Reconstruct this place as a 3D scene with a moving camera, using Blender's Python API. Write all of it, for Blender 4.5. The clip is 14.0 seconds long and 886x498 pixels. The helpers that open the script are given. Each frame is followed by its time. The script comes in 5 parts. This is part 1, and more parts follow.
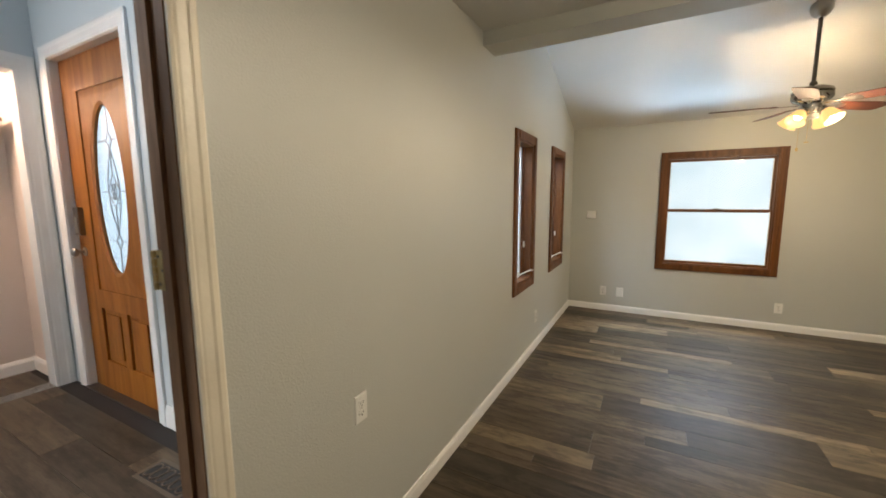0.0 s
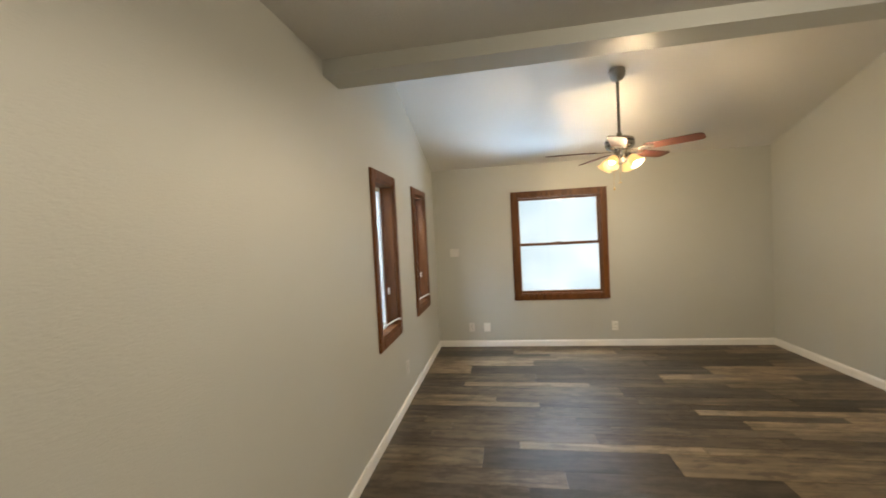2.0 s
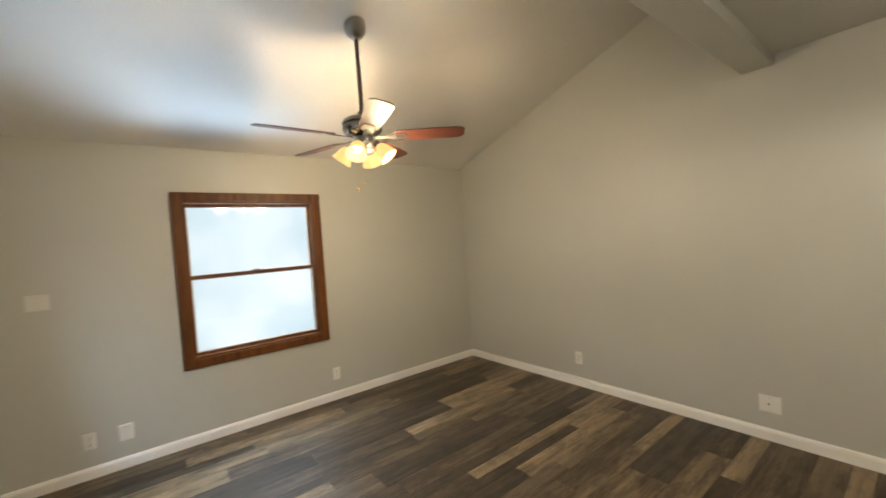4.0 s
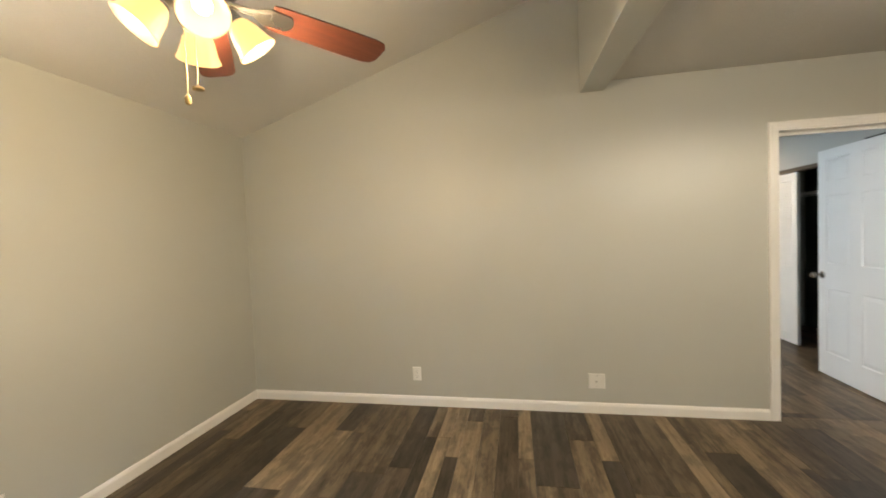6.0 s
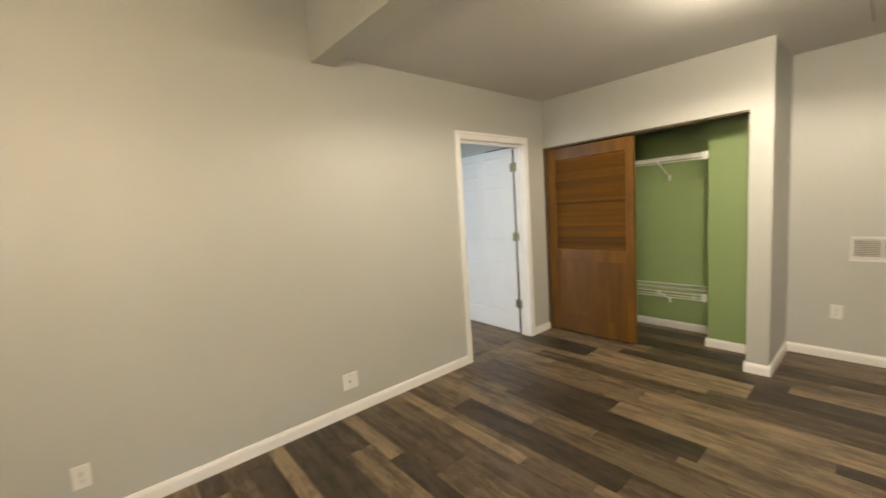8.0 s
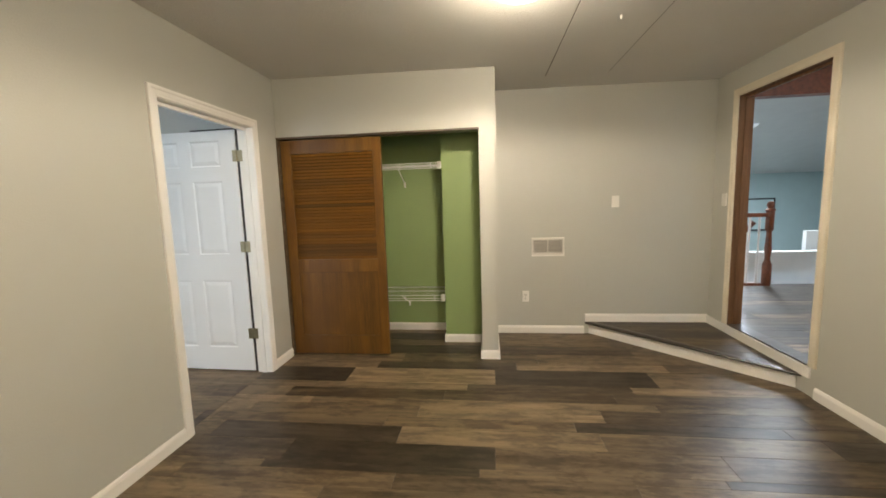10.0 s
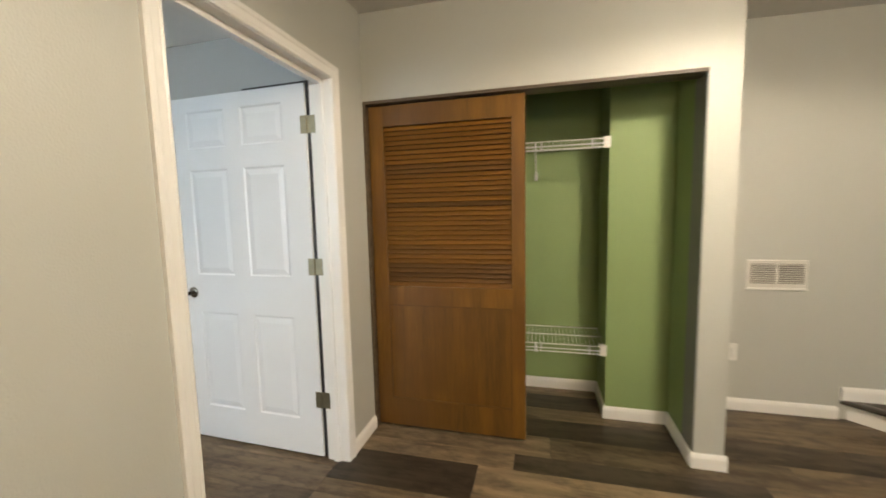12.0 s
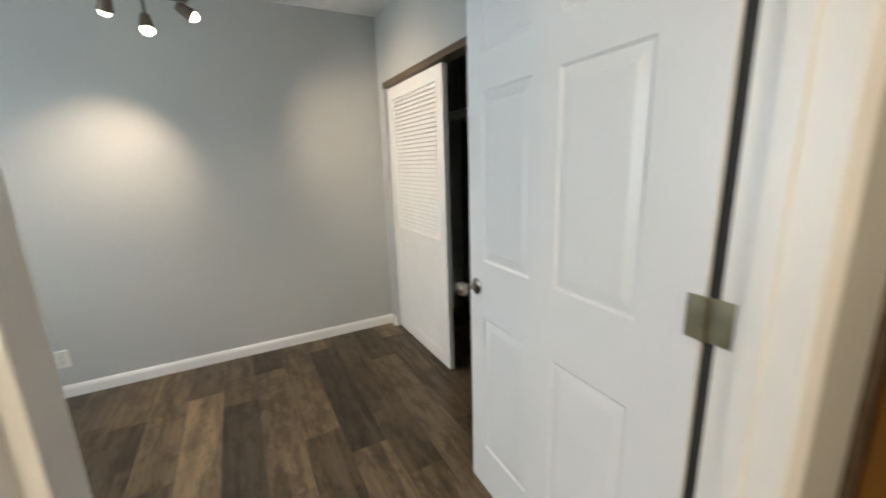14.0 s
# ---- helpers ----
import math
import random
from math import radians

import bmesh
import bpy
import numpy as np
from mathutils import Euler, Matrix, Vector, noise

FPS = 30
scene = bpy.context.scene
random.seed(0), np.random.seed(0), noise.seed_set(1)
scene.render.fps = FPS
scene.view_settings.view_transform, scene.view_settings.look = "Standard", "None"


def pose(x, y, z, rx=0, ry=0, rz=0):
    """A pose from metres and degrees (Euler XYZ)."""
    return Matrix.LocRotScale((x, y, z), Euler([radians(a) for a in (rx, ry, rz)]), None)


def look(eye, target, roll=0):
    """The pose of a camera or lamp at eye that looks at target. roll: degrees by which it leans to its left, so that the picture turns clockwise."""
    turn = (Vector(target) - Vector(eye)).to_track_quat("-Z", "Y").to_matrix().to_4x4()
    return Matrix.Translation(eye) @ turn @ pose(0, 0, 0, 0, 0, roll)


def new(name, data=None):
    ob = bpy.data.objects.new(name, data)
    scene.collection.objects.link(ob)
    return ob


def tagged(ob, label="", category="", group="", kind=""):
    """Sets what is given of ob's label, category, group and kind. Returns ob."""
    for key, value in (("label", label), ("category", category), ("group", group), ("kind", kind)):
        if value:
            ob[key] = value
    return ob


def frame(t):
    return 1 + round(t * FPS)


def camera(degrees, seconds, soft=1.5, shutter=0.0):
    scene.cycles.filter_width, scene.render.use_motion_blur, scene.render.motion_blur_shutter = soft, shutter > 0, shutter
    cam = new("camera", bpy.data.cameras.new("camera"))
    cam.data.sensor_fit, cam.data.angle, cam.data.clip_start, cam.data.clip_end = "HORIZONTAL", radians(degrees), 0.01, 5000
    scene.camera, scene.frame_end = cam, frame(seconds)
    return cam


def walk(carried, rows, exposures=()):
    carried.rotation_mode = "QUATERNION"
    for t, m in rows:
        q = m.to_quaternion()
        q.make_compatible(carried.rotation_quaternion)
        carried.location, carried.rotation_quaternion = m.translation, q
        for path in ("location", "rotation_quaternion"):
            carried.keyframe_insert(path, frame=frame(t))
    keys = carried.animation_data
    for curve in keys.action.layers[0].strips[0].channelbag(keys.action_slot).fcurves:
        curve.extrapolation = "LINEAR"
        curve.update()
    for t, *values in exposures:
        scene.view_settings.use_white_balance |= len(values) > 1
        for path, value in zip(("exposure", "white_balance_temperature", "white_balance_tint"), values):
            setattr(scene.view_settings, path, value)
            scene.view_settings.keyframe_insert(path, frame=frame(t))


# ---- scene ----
cam = camera(97.9, 14.0, soft=1.7, shutter=0.4)
PATH = [
    (0, (0.259, 0.715, 1.471), (-0.684, 2.46, 1.215), -0.3),
    (0.5, (0.224, 0.637, 1.487), (-0.746, 2.376, 1.295), -2.2),
    (1, (0.204, 0.622, 1.484), (-0.659, 2.419, 1.321), -2.2),
    (1.5, (0.204, 0.746, 1.472), (-0.391, 2.65, 1.326), -3.4),
    (2, (0.22, 1.03, 1.503), (-0.095, 3.004, 1.432), -3.0),
    (2.5, (0.147, 1.325, 1.473), (0.151, 3.324, 1.426), -1.6),
    (3, (0.089, 1.711, 1.468), (0.469, 3.674, 1.41), -3.0),
    (3.5, (0.097, 2.1, 1.456), (0.842, 3.955, 1.393), -2.6),
    (4, (0.127, 2.466, 1.497), (1.355, 4.043, 1.445), -4.0),
    (4.2, (0.138, 2.61, 1.508), (1.491, 4.083, 1.461), -2.8),
    (6.3, (0.317, 3.903, 1.423), (2.308, 4.059, 1.312), -3.2),
    (6.5, (0.376, 3.988, 1.423), (2.371, 3.998, 1.285), -3.6),
    (7, (0.565, 4.14, 1.465), (2.521, 3.769, 1.272), -3.5),
    (7.5, (0.692, 4.308, 1.447), (2.478, 3.429, 1.256), -4.4),
    (8, (0.83, 4.361, 1.442), (2.343, 3.071, 1.234), -3.8),
    (8.5, (1.02, 4.37, 1.433), (2.176, 2.749, 1.24), -3.1),
    (9, (1.187, 4.386, 1.426), (1.836, 2.508, 1.205), -3.5),
    (9.2, (1.235, 4.346, 1.416), (1.682, 2.41, 1.185), -3.0),
    (11.3, (2.063, 3.328, 1.386), (2.226, 1.348, 1.152), -1.4),
    (11.5, (2.155, 3.21, 1.383), (2.367, 1.234, 1.156), -2.3),
    (12, (2.312, 2.851, 1.37), (2.812, 0.924, 1.173), -1.3),
    (12.5, (2.552, 2.541, 1.339), (3.232, 0.681, 1.061), -2.6),
    (13, (2.723, 2.221, 1.386), (3.662, 0.492, 1.028), -2.8),
    (13.5, (2.901, 1.982, 1.366), (4.26, 0.574, 0.954), -1.6),
    (14, (3.115, 1.812, 1.398), (4.84, 0.898, 0.957), -1.8),
]
EXPOSURES = [(0.0, 0.0), (1.0, -0.12), (2.0, 0.05), (3.0, 0.02), (4.2, 0.0), (6.3, 0.5), (7.2, 0.62), (8.5, 0.5), (9.2, 0.45), (12.0, 0.6), (13.0, 0.5), (14.0, 0.42)]
walk(cam, [(t, look(eye, target, roll)) for t, eye, target, roll in PATH], EXPOSURES)

# ---- world and large lights ----
world = bpy.data.worlds.new("world")
scene.world = world
world.use_nodes = True
wn = world.node_tree
sky = wn.nodes.new("ShaderNodeTexSky")
sky.sky_type, sky.sun_disc = "NISHITA", False
sky.sun_elevation, sky.sun_rotation = radians(50), radians(200)
wn.links.new(sky.outputs[0], wn.nodes["Background"].inputs[0])
wn.nodes["Background"].inputs[1].default_value = 0.12
sun = new("sun", bpy.data.lights.new("sun", "SUN"))
sun.data.energy, sun.data.angle, sun.data.color = 1.2, radians(12), (1, 0.95, 0.88)
sun.matrix_world = look((0, 0, 0), (0.25, 0.6, -0.8))


def area(name, m, sx, sy, power, colour):
    lamp = new(name, bpy.data.lights.new(name, "AREA"))
    lamp.data.shape, lamp.data.size, lamp.data.size_y = "RECTANGLE", sx, sy
    lamp.data.energy, lamp.data.color = power, colour
    lamp.matrix_world = m
    return lamp


def point(name, xyz, power, colour, radius=0.03):
    lamp = new(name, bpy.data.lights.new(name, "POINT"))
    lamp.data.energy, lamp.data.color, lamp.data.shadow_soft_size = power, colour, radius
    lamp.location = xyz
    return lamp


# ---- plan, metres ----
XL, XR, YF, YC, YB = -0.698, 3.348, 6.131, 0.683, -0.027
FAR_Z, SLOPE = 2.358, 0.325
BEAM_Y1 = 3.225
WT, WE = 0.16, 0.115          # outer wall, entry wall thickness
PLAT, SILL = 0.125, 0.208       # platform and entry floor heights
TOP = FAR_Z + SLOPE * (YF - BEAM_Y1)
EX, EY = -3.28, 1.77           # entry corner
FAN = (1.254, 4.637)
DOME_AT = (1.30, 1.99)


def ceil_z(x):
    """The flat ceiling has settled a little towards the window wall."""
    return 2.475 + 0.042 * (x - XL) / (XR - XL)


# lamps inside the fittings that the place has, then skylight and added fill
for k in range(4):
    a = radians(45 + 90 * k)
    point("fan_bulb", (FAN[0] + 0.14 * math.cos(a), FAN[1] + 0.14 * math.sin(a), 2.02), (30, 6, 1, 18)[k], (1.0, 0.74, 0.44), 0.03)
# no skylight opens here: unseen area lamp added to brighten the entry
area("skylight_and_fill", look((-3.4, -2.2, 4.08), (-2.9, 0.2, 0.3)), 2.0, 1.1, 470, (0.82, 0.91, 1.0))
# daylight in the one skylight opening
area("skylight_and_fill", look((-4.15, -6.4, 2.86), (-4.0, -6.0, 0.0)), 1.0, 1.3, 290, (0.80, 0.90, 1.0))
# unseen warm lamp without a fitting, added for the nook and entry floor
point("nook_fill", (-3.50, 0.85, 2.30), 70, (1.0, 0.72, 0.54), 0.08)


def spot(name, eye, target, power, colour, degrees, blend=0.6):
    lamp = new(name, bpy.data.lights.new(name, "SPOT"))
    lamp.data.energy, lamp.data.color, lamp.data.spot_size, lamp.data.spot_blend = power, colour, radians(degrees), blend
    lamp.data.shadow_soft_size = 0.025
    lamp.matrix_world = look(eye, target)
    return lamp


spot("dome_lamp", (DOME_AT[0], DOME_AT[1], 2.36), (DOME_AT[0], DOME_AT[1], 0), 74, (1.0, 0.85, 0.65), 174, 0.25).data.shadow_soft_size = 0.13
point("dome_bulb", (DOME_AT[0], DOME_AT[1], 2.39), 24, (1.0, 0.85, 0.65), 0.10)
# sky light and ground light outside the windows
DAY = (0.68, 0.84, 1.0)
area("window_sky", look((0.91, YF + 1.0, 2.85), (0.91, YF - 1.2, 0.3)), 2.0, 1.0, 200, DAY)
area("window_ground", look((1.9, YF + 1.6, -0.6), (0.4, YF - 1.8, 2.9)), 2.0, 0.9, 330, (0.54, 0.76, 1.0))
area("casement_sky", look((XL - 1.0, 4.6, 2.85), (0.8, 4.6, 0.2)), 2.6, 1.0, 320, DAY)
area("casement_ground", look((XL - 0.9, 4.6, -0.2), (1.2, 4.6, 2.7)), 2.6, 0.9, 160, DAY)


# ---- materials ----
def material(name, colour, rough=0.6, metal=0.0, spread=0.06, scale=3.0, fine=120.0, bump=0.02, stretch=(1, 1, 1),
             second=None, second_at=0.55, coat=0.0, spec=0.5, random_amount=0.0):
    """A painted, metal or stone-like surface: broad mottling, fine grain, relief."""
    m = bpy.data.materials.new(name)
    m.use_nodes = True
    n, l = m.node_tree.nodes, m.node_tree.links
    b = n["Principled BSDF"]
    co = n.new("ShaderNodeTexCoord")
    mp = n.new("ShaderNodeMapping")
    mp.inputs["Scale"].default_value = stretch
    l.new(co.outputs["Object"], mp.inputs[0])
    broad, grain = n.new("ShaderNodeTexNoise"), n.new("ShaderNodeTexNoise")
    broad.inputs["Scale"].default_value, broad.inputs["Detail"].default_value = scale, 5
    grain.inputs["Scale"].default_value, grain.inputs["Detail"].default_value = fine, 4
    l.new(mp.outputs[0], broad.inputs[0]), l.new(mp.outputs[0], grain.inputs[0])
    ramp = n.new("ShaderNodeValToRGB")
    c = Vector(colour)
    ramp.color_ramp.elements[0].position, ramp.color_ramp.elements[1].position = 0.3, 0.7
    ramp.color_ramp.elements[0].color = (*(c * (1 - spread)), 1)
    ramp.color_ramp.elements[1].color = (*(c * (1 + spread)), 1)
    l.new(broad.outputs[0], ramp.inputs[0])
    out = ramp.outputs[0]
    if second:
        mix, edge = n.new("ShaderNodeMix"), n.new("ShaderNodeMapRange")
        mix.data_type = "RGBA"
        edge.inputs[1].default_value, edge.inputs[2].default_value = second_at - 0.1, second_at + 0.12
        l.new(grain.outputs[0], edge.inputs[0]), l.new(edge.outputs[0], mix.inputs[0])
        l.new(out, mix.inputs[6])
        mix.inputs[7].default_value = (*second, 1)
        out = mix.outputs[2]
    if random_amount:
        info, mul, hsv = n.new("ShaderNodeObjectInfo"), n.new("ShaderNodeMapRange"), n.new("ShaderNodeHueSaturation")
        mul.inputs[3].default_value, mul.inputs[4].default_value = 1 - random_amount, 1 + random_amount
        l.new(info.outputs["Random"], mul.inputs[0]), l.new(mul.outputs[0], hsv.inputs["Value"]), l.new(out, hsv.inputs["Color"])
        out = hsv.outputs[0]
    l.new(out, b.inputs["Base Color"])
    rr = n.new("ShaderNodeMapRange")
    rr.inputs[3].default_value, rr.inputs[4].default_value = max(rough - 0.08, 0.02), min(rough + 0.08, 1)
    l.new(broad.outputs[0], rr.inputs[0]), l.new(rr.outputs[0], b.inputs["Roughness"])
    bp = n.new("ShaderNodeBump")
    bp.inputs["Strength"].default_value, bp.inputs["Distance"].default_value = 1.0, bump * 0.05
    l.new(grain.outputs[0], bp.inputs["Height"]), l.new(bp.outputs[0], b.inputs["Normal"])
    b.inputs["Metallic"].default_value, b.inputs["Coat Weight"].default_value = metal, coat
    b.inputs["Specular IOR Level"].default_value = spec
    return m


def glow(name, colour, strength, body=1.0):
    m = bpy.data.materials.new(name)
    m.use_nodes = True
    b = m.node_tree.nodes["Principled BSDF"]
    b.inputs["Base Color"].default_value = (*(c * body for c in colour), 1)
    b.inputs["Emission Color"].default_value, b.inputs["Emission Strength"].default_value = (*colour, 1), strength
    return m


def daylight(name, low, high, weak, strong):
    """An overexposed outdoors: soft pale patches, brighter in places."""
    m = bpy.data.materials.new(name)
    m.use_nodes = True
    n, l = m.node_tree.nodes, m.node_tree.links
    b = n["Principled BSDF"]
    co, t, ramp, st = n.new("ShaderNodeTexCoord"), n.new("ShaderNodeTexNoise"), n.new("ShaderNodeValToRGB"), n.new("ShaderNodeMapRange")
    t.inputs["Scale"].default_value, t.inputs["Detail"].default_value = 0.9, 2
    l.new(co.outputs["Object"], t.inputs[0]), l.new(t.outputs[0], ramp.inputs[0]), l.new(t.outputs[0], st.inputs[0])
    ramp.color_ramp.elements[0].position, ramp.color_ramp.elements[1].position = 0.3, 0.7
    ramp.color_ramp.elements[0].color, ramp.color_ramp.elements[1].color = (*low, 1), (*high, 1)
    st.inputs[1].default_value, st.inputs[2].default_value, st.inputs[3].default_value, st.inputs[4].default_value = 0.3, 0.7, weak, strong
    l.new(ramp.outputs[0], b.inputs["Emission Color"]), l.new(st.outputs[0], b.inputs["Emission Strength"])
    b.inputs["Base Color"].default_value = (0, 0, 0, 1)
    return m


def glass(name, colour=(1, 1, 1), rough=0.0):
    m = bpy.data.materials.new(name)
    m.use_nodes = True
    n, l = m.node_tree.nodes, m.node_tree.links
    b = n["Principled BSDF"]
    b.inputs["Base Color"].default_value = (*colour, 1)
    b.inputs["Roughness"].default_value, b.inputs["IOR"].default_value = rough, 1.45
    b.inputs["Transmission Weight"].default_value = 1.0
    return m


def cloth_light(name, colour, through_amount):
    """White slats that let light through."""
    m = bpy.data.materials.new(name)
    m.use_nodes = True
    n, l = m.node_tree.nodes, m.node_tree.links
    b = n["Principled BSDF"]
    b.inputs["Base Color"].default_value, b.inputs["Roughness"].default_value = (*colour, 1), 0.5
    t, mix = n.new("ShaderNodeBsdfTranslucent"), n.new("ShaderNodeMixShader")
    t.inputs[0].default_value = (*colour, 1)
    mix.inputs[0].default_value = through_amount
    l.new(b.outputs[0], mix.inputs[1]), l.new(t.outputs[0], mix.inputs[2])
    l.new(mix.outputs[0], n["Material Output"].inputs[0])
    return m


def wood(name, dark, light, scale=1.0, axis="x", rough=0.4, ring=6.0, coat=0.0, random_amount=0.12, streak=None, worn=0.0, relief=0.35, spec=0.5):
    """Grained wood along one axis; each object is shifted in the grain."""
    m = bpy.data.materials.new(name)
    m.use_nodes = True
    n, l = m.node_tree.nodes, m.node_tree.links
    b = n["Principled BSDF"]
    co, info = n.new("ShaderNodeTexCoord"), n.new("ShaderNodeObjectInfo")
    add, mul = n.new("ShaderNodeVectorMath"), n.new("ShaderNodeVectorMath")
    mul.operation = "MULTIPLY"
    comb = n.new("ShaderNodeCombineXYZ")
    sc = n.new("ShaderNodeMath")
    sc.operation = "MULTIPLY"
    sc.inputs[1].default_value = 37.0
    l.new(info.outputs["Random"], sc.inputs[0])
    for k in range(3):
        l.new(sc.outputs[0], comb.inputs[k])
    l.new(co.outputs["Object"], add.inputs[0]), l.new(comb.outputs[0], add.inputs[1])
    s = {"x": (0.9, 14, 14), "y": (14, 0.9, 14), "z": (14, 14, 0.9)}[axis]
    mul.inputs[1].default_value = [v * scale for v in s]
    l.new(add.outputs[0], mul.inputs[0])
    grain, fine, broad = n.new("ShaderNodeTexNoise"), n.new("ShaderNodeTexNoise"), n.new("ShaderNodeTexNoise")
    grain.inputs["Scale"].default_value, grain.inputs["Detail"].default_value, grain.inputs["Distortion"].default_value = 1.6, 6, 0.6
    fine.inputs["Scale"].default_value, fine.inputs["Detail"].default_value = ring * 3, 5
    broad.inputs["Scale"].default_value, broad.inputs["Detail"].default_value = 2.2, 3
    l.new(mul.outputs[0], grain.inputs[0]), l.new(mul.outputs[0], fine.inputs[0]), l.new(add.outputs[0], broad.inputs[0])
    m1 = n.new("ShaderNodeMath")
    m1.operation = "MULTIPLY_ADD"
    m1.inputs[1].default_value, m1.inputs[2].default_value = 0.35, 0.0
    l.new(fine.outputs[0], m1.inputs[0])
    m2 = n.new("ShaderNodeMath")
    m2.operation = "MULTIPLY_ADD"
    m2.inputs[1].default_value = 0.65
    l.new(grain.outputs[0], m2.inputs[0]), l.new(m1.outputs[0], m2.inputs[2])
    ramp = n.new("ShaderNodeValToRGB")
    e = ramp.color_ramp.elements
    e[0].position, e[1].position = 0.34, 0.64
    e[0].color, e[1].color = (*dark, 1), (*light, 1)
    l.new(m2.outputs[0], ramp.inputs[0])
    out = ramp.outputs[0]
    if streak:
        mix, edge = n.new("ShaderNodeMix"), n.new("ShaderNodeMapRange")
        mix.data_type = "RGBA"
        edge.inputs[1].default_value, edge.inputs[2].default_value = 0.42, 0.66
        edge.inputs[4].default_value = 0.75
        l.new(broad.outputs[0], edge.inputs[0]), l.new(edge.outputs[0], mix.inputs[0])
        l.new(out, mix.inputs[6])
        mix.inputs[7].default_value = (*streak, 1)
        out = mix.outputs[2]
    if worn:
        # weathered blotches and short saw marks, stretched along the board
        st, patch, wr, wm = n.new("ShaderNodeVectorMath"), n.new("ShaderNodeTexNoise"), n.new("ShaderNodeMapRange"), n.new("ShaderNodeMix")
        st.operation = "MULTIPLY"
        st.inputs[1].default_value = (4.5, 12.0, 12.0)
        patch.inputs["Scale"].default_value, patch.inputs["Detail"].default_value, patch.inputs["Roughness"].default_value = 1.0, 8, 0.72
        l.new(add.outputs[0], st.inputs[0]), l.new(st.outputs[0], patch.inputs[0])
        wr.inputs[1].default_value, wr.inputs[2].default_value, wr.inputs[4].default_value = 0.47, 0.57, worn
        l.new(patch.outputs[0], wr.inputs[0])
        wm.data_type, wm.blend_type = "RGBA", "MULTIPLY"
        l.new(wr.outputs[0], wm.inputs[0]), l.new(out, wm.inputs[6])
        wm.inputs[7].default_value = (0.50, 0.49, 0.50, 1)
        out = wm.outputs[2]
    hsv, val = n.new("ShaderNodeHueSaturation"), n.new("ShaderNodeMapRange")
    val.inputs[3].default_value, val.inputs[4].default_value = 1 - random_amount, 1 + random_amount
    l.new(info.outputs["Random"], val.inputs[0]), l.new(val.outputs[0], hsv.inputs["Value"]), l.new(out, hsv.inputs["Color"])
    l.new(hsv.outputs[0], b.inputs["Base Color"])
    rr = n.new("ShaderNodeMapRange")
    rr.inputs[3].default_value, rr.inputs[4].default_value = rough + 0.1, rough - 0.08
    l.new(m2.outputs[0], rr.inputs[0]), l.new(rr.outputs[0], b.inputs["Roughness"])
    bp = n.new("ShaderNodeBump")
    bp.inputs["Strength"].default_value, bp.inputs["Distance"].default_value = relief, 0.0012
    b.inputs["Specular IOR Level"].default_value = spec
    l.new(m2.outputs[0], bp.inputs["Height"]), l.new(bp.outputs[0], b.inputs["Normal"])
    b.inputs["Coat Weight"].default_value, b.inputs["Coat Roughness"].default_value = coat, 0.15
    return m


WALL = material("greige_wall_paint", (0.487, 0.491, 0.453), 0.40, spread=0.025, scale=1.3, fine=160, bump=0.03)
ROOM2 = material("grey_wall_paint", (0.49, 0.495, 0.475), 0.55, spread=0.025, scale=1.3, fine=160, bump=0.03)
CEILP = material("ceiling_paint", (0.65, 0.635, 0.60), 0.75, spread=0.03, scale=1.5, fine=90, bump=0.06)
WHITE = material("white_trim_paint", (0.82, 0.81, 0.78), 0.35, spread=0.03, scale=4, fine=60, bump=0.01)
DOORW = material("white_door_paint", (0.78, 0.79, 0.80), 0.32, spread=0.02, scale=3, fine=50, bump=0.008)
GREEN = material("green_wall_paint", (0.255, 0.345, 0.140), 0.6, spread=0.03, scale=1.5, fine=160, bump=0.03)
DKGREEN = material("near_black_green", (0.03, 0.05, 0.03), 0.7, spread=0.05)
TEAL = material("pale_teal_paint", (0.45, 0.58, 0.58), 0.6, spread=0.03)
PALE = material("pale_blue_paint", (0.60, 0.635, 0.64), 0.55, spread=0.02)
PINK = material("cream_paint", (0.70, 0.62, 0.56), 0.6, spread=0.02)
STAIN = wood("dark_stained_window_wood", (0.052, 0.017, 0.004), (0.165, 0.059, 0.013), 1.0, "z", 0.45, coat=0.0, spec=0.3)
OAK = wood("amber_stained_pine", (0.088, 0.038, 0.005), (0.195, 0.089, 0.010), 0.6, "z", 0.42, coat=0.15, streak=(0.110, 0.045, 0.005))
SLATD = wood("aged_slat_wood", (0.075, 0.033, 0.008), (0.13, 0.058, 0.012), 0.5, "x", 0.5, coat=0.0, random_amount=0.25, relief=0.0)
SLAT = wood("amber_slat_wood", (0.120, 0.050, 0.007), (0.200, 0.086, 0.011), 0.5, "x", 0.5, coat=0.0, random_amount=0.14, relief=0.0)
FRONT = wood("varnished_front_door_wood", (0.17, 0.054, 0.008), (0.32, 0.116, 0.016), 0.7, "z", 0.45, coat=0.04, spec=0.3)
JAMB = wood("old_dark_jamb_wood", (0.11, 0.056, 0.027), (0.22, 0.118, 0.060), 1.0, "z", 0.55, spec=0.25)
RAILW = wood("reddish_rail_wood", (0.10, 0.03, 0.012), (0.22, 0.07, 0.03), 1.0, "y", 0.35)
BLADE = wood("cherry_fan_blade", (0.045, 0.011, 0.006), (0.095, 0.026, 0.012), 2.0, "x", 0.5, coat=0.0)
METAL = material("brushed_nickel", (0.42, 0.40, 0.37), 0.28, 1.0, fine=200, bump=0.005)
CHROME = material("satin_dark_chrome", (0.30, 0.28, 0.25), 0.2, 1.0, fine=200, bump=0.003)
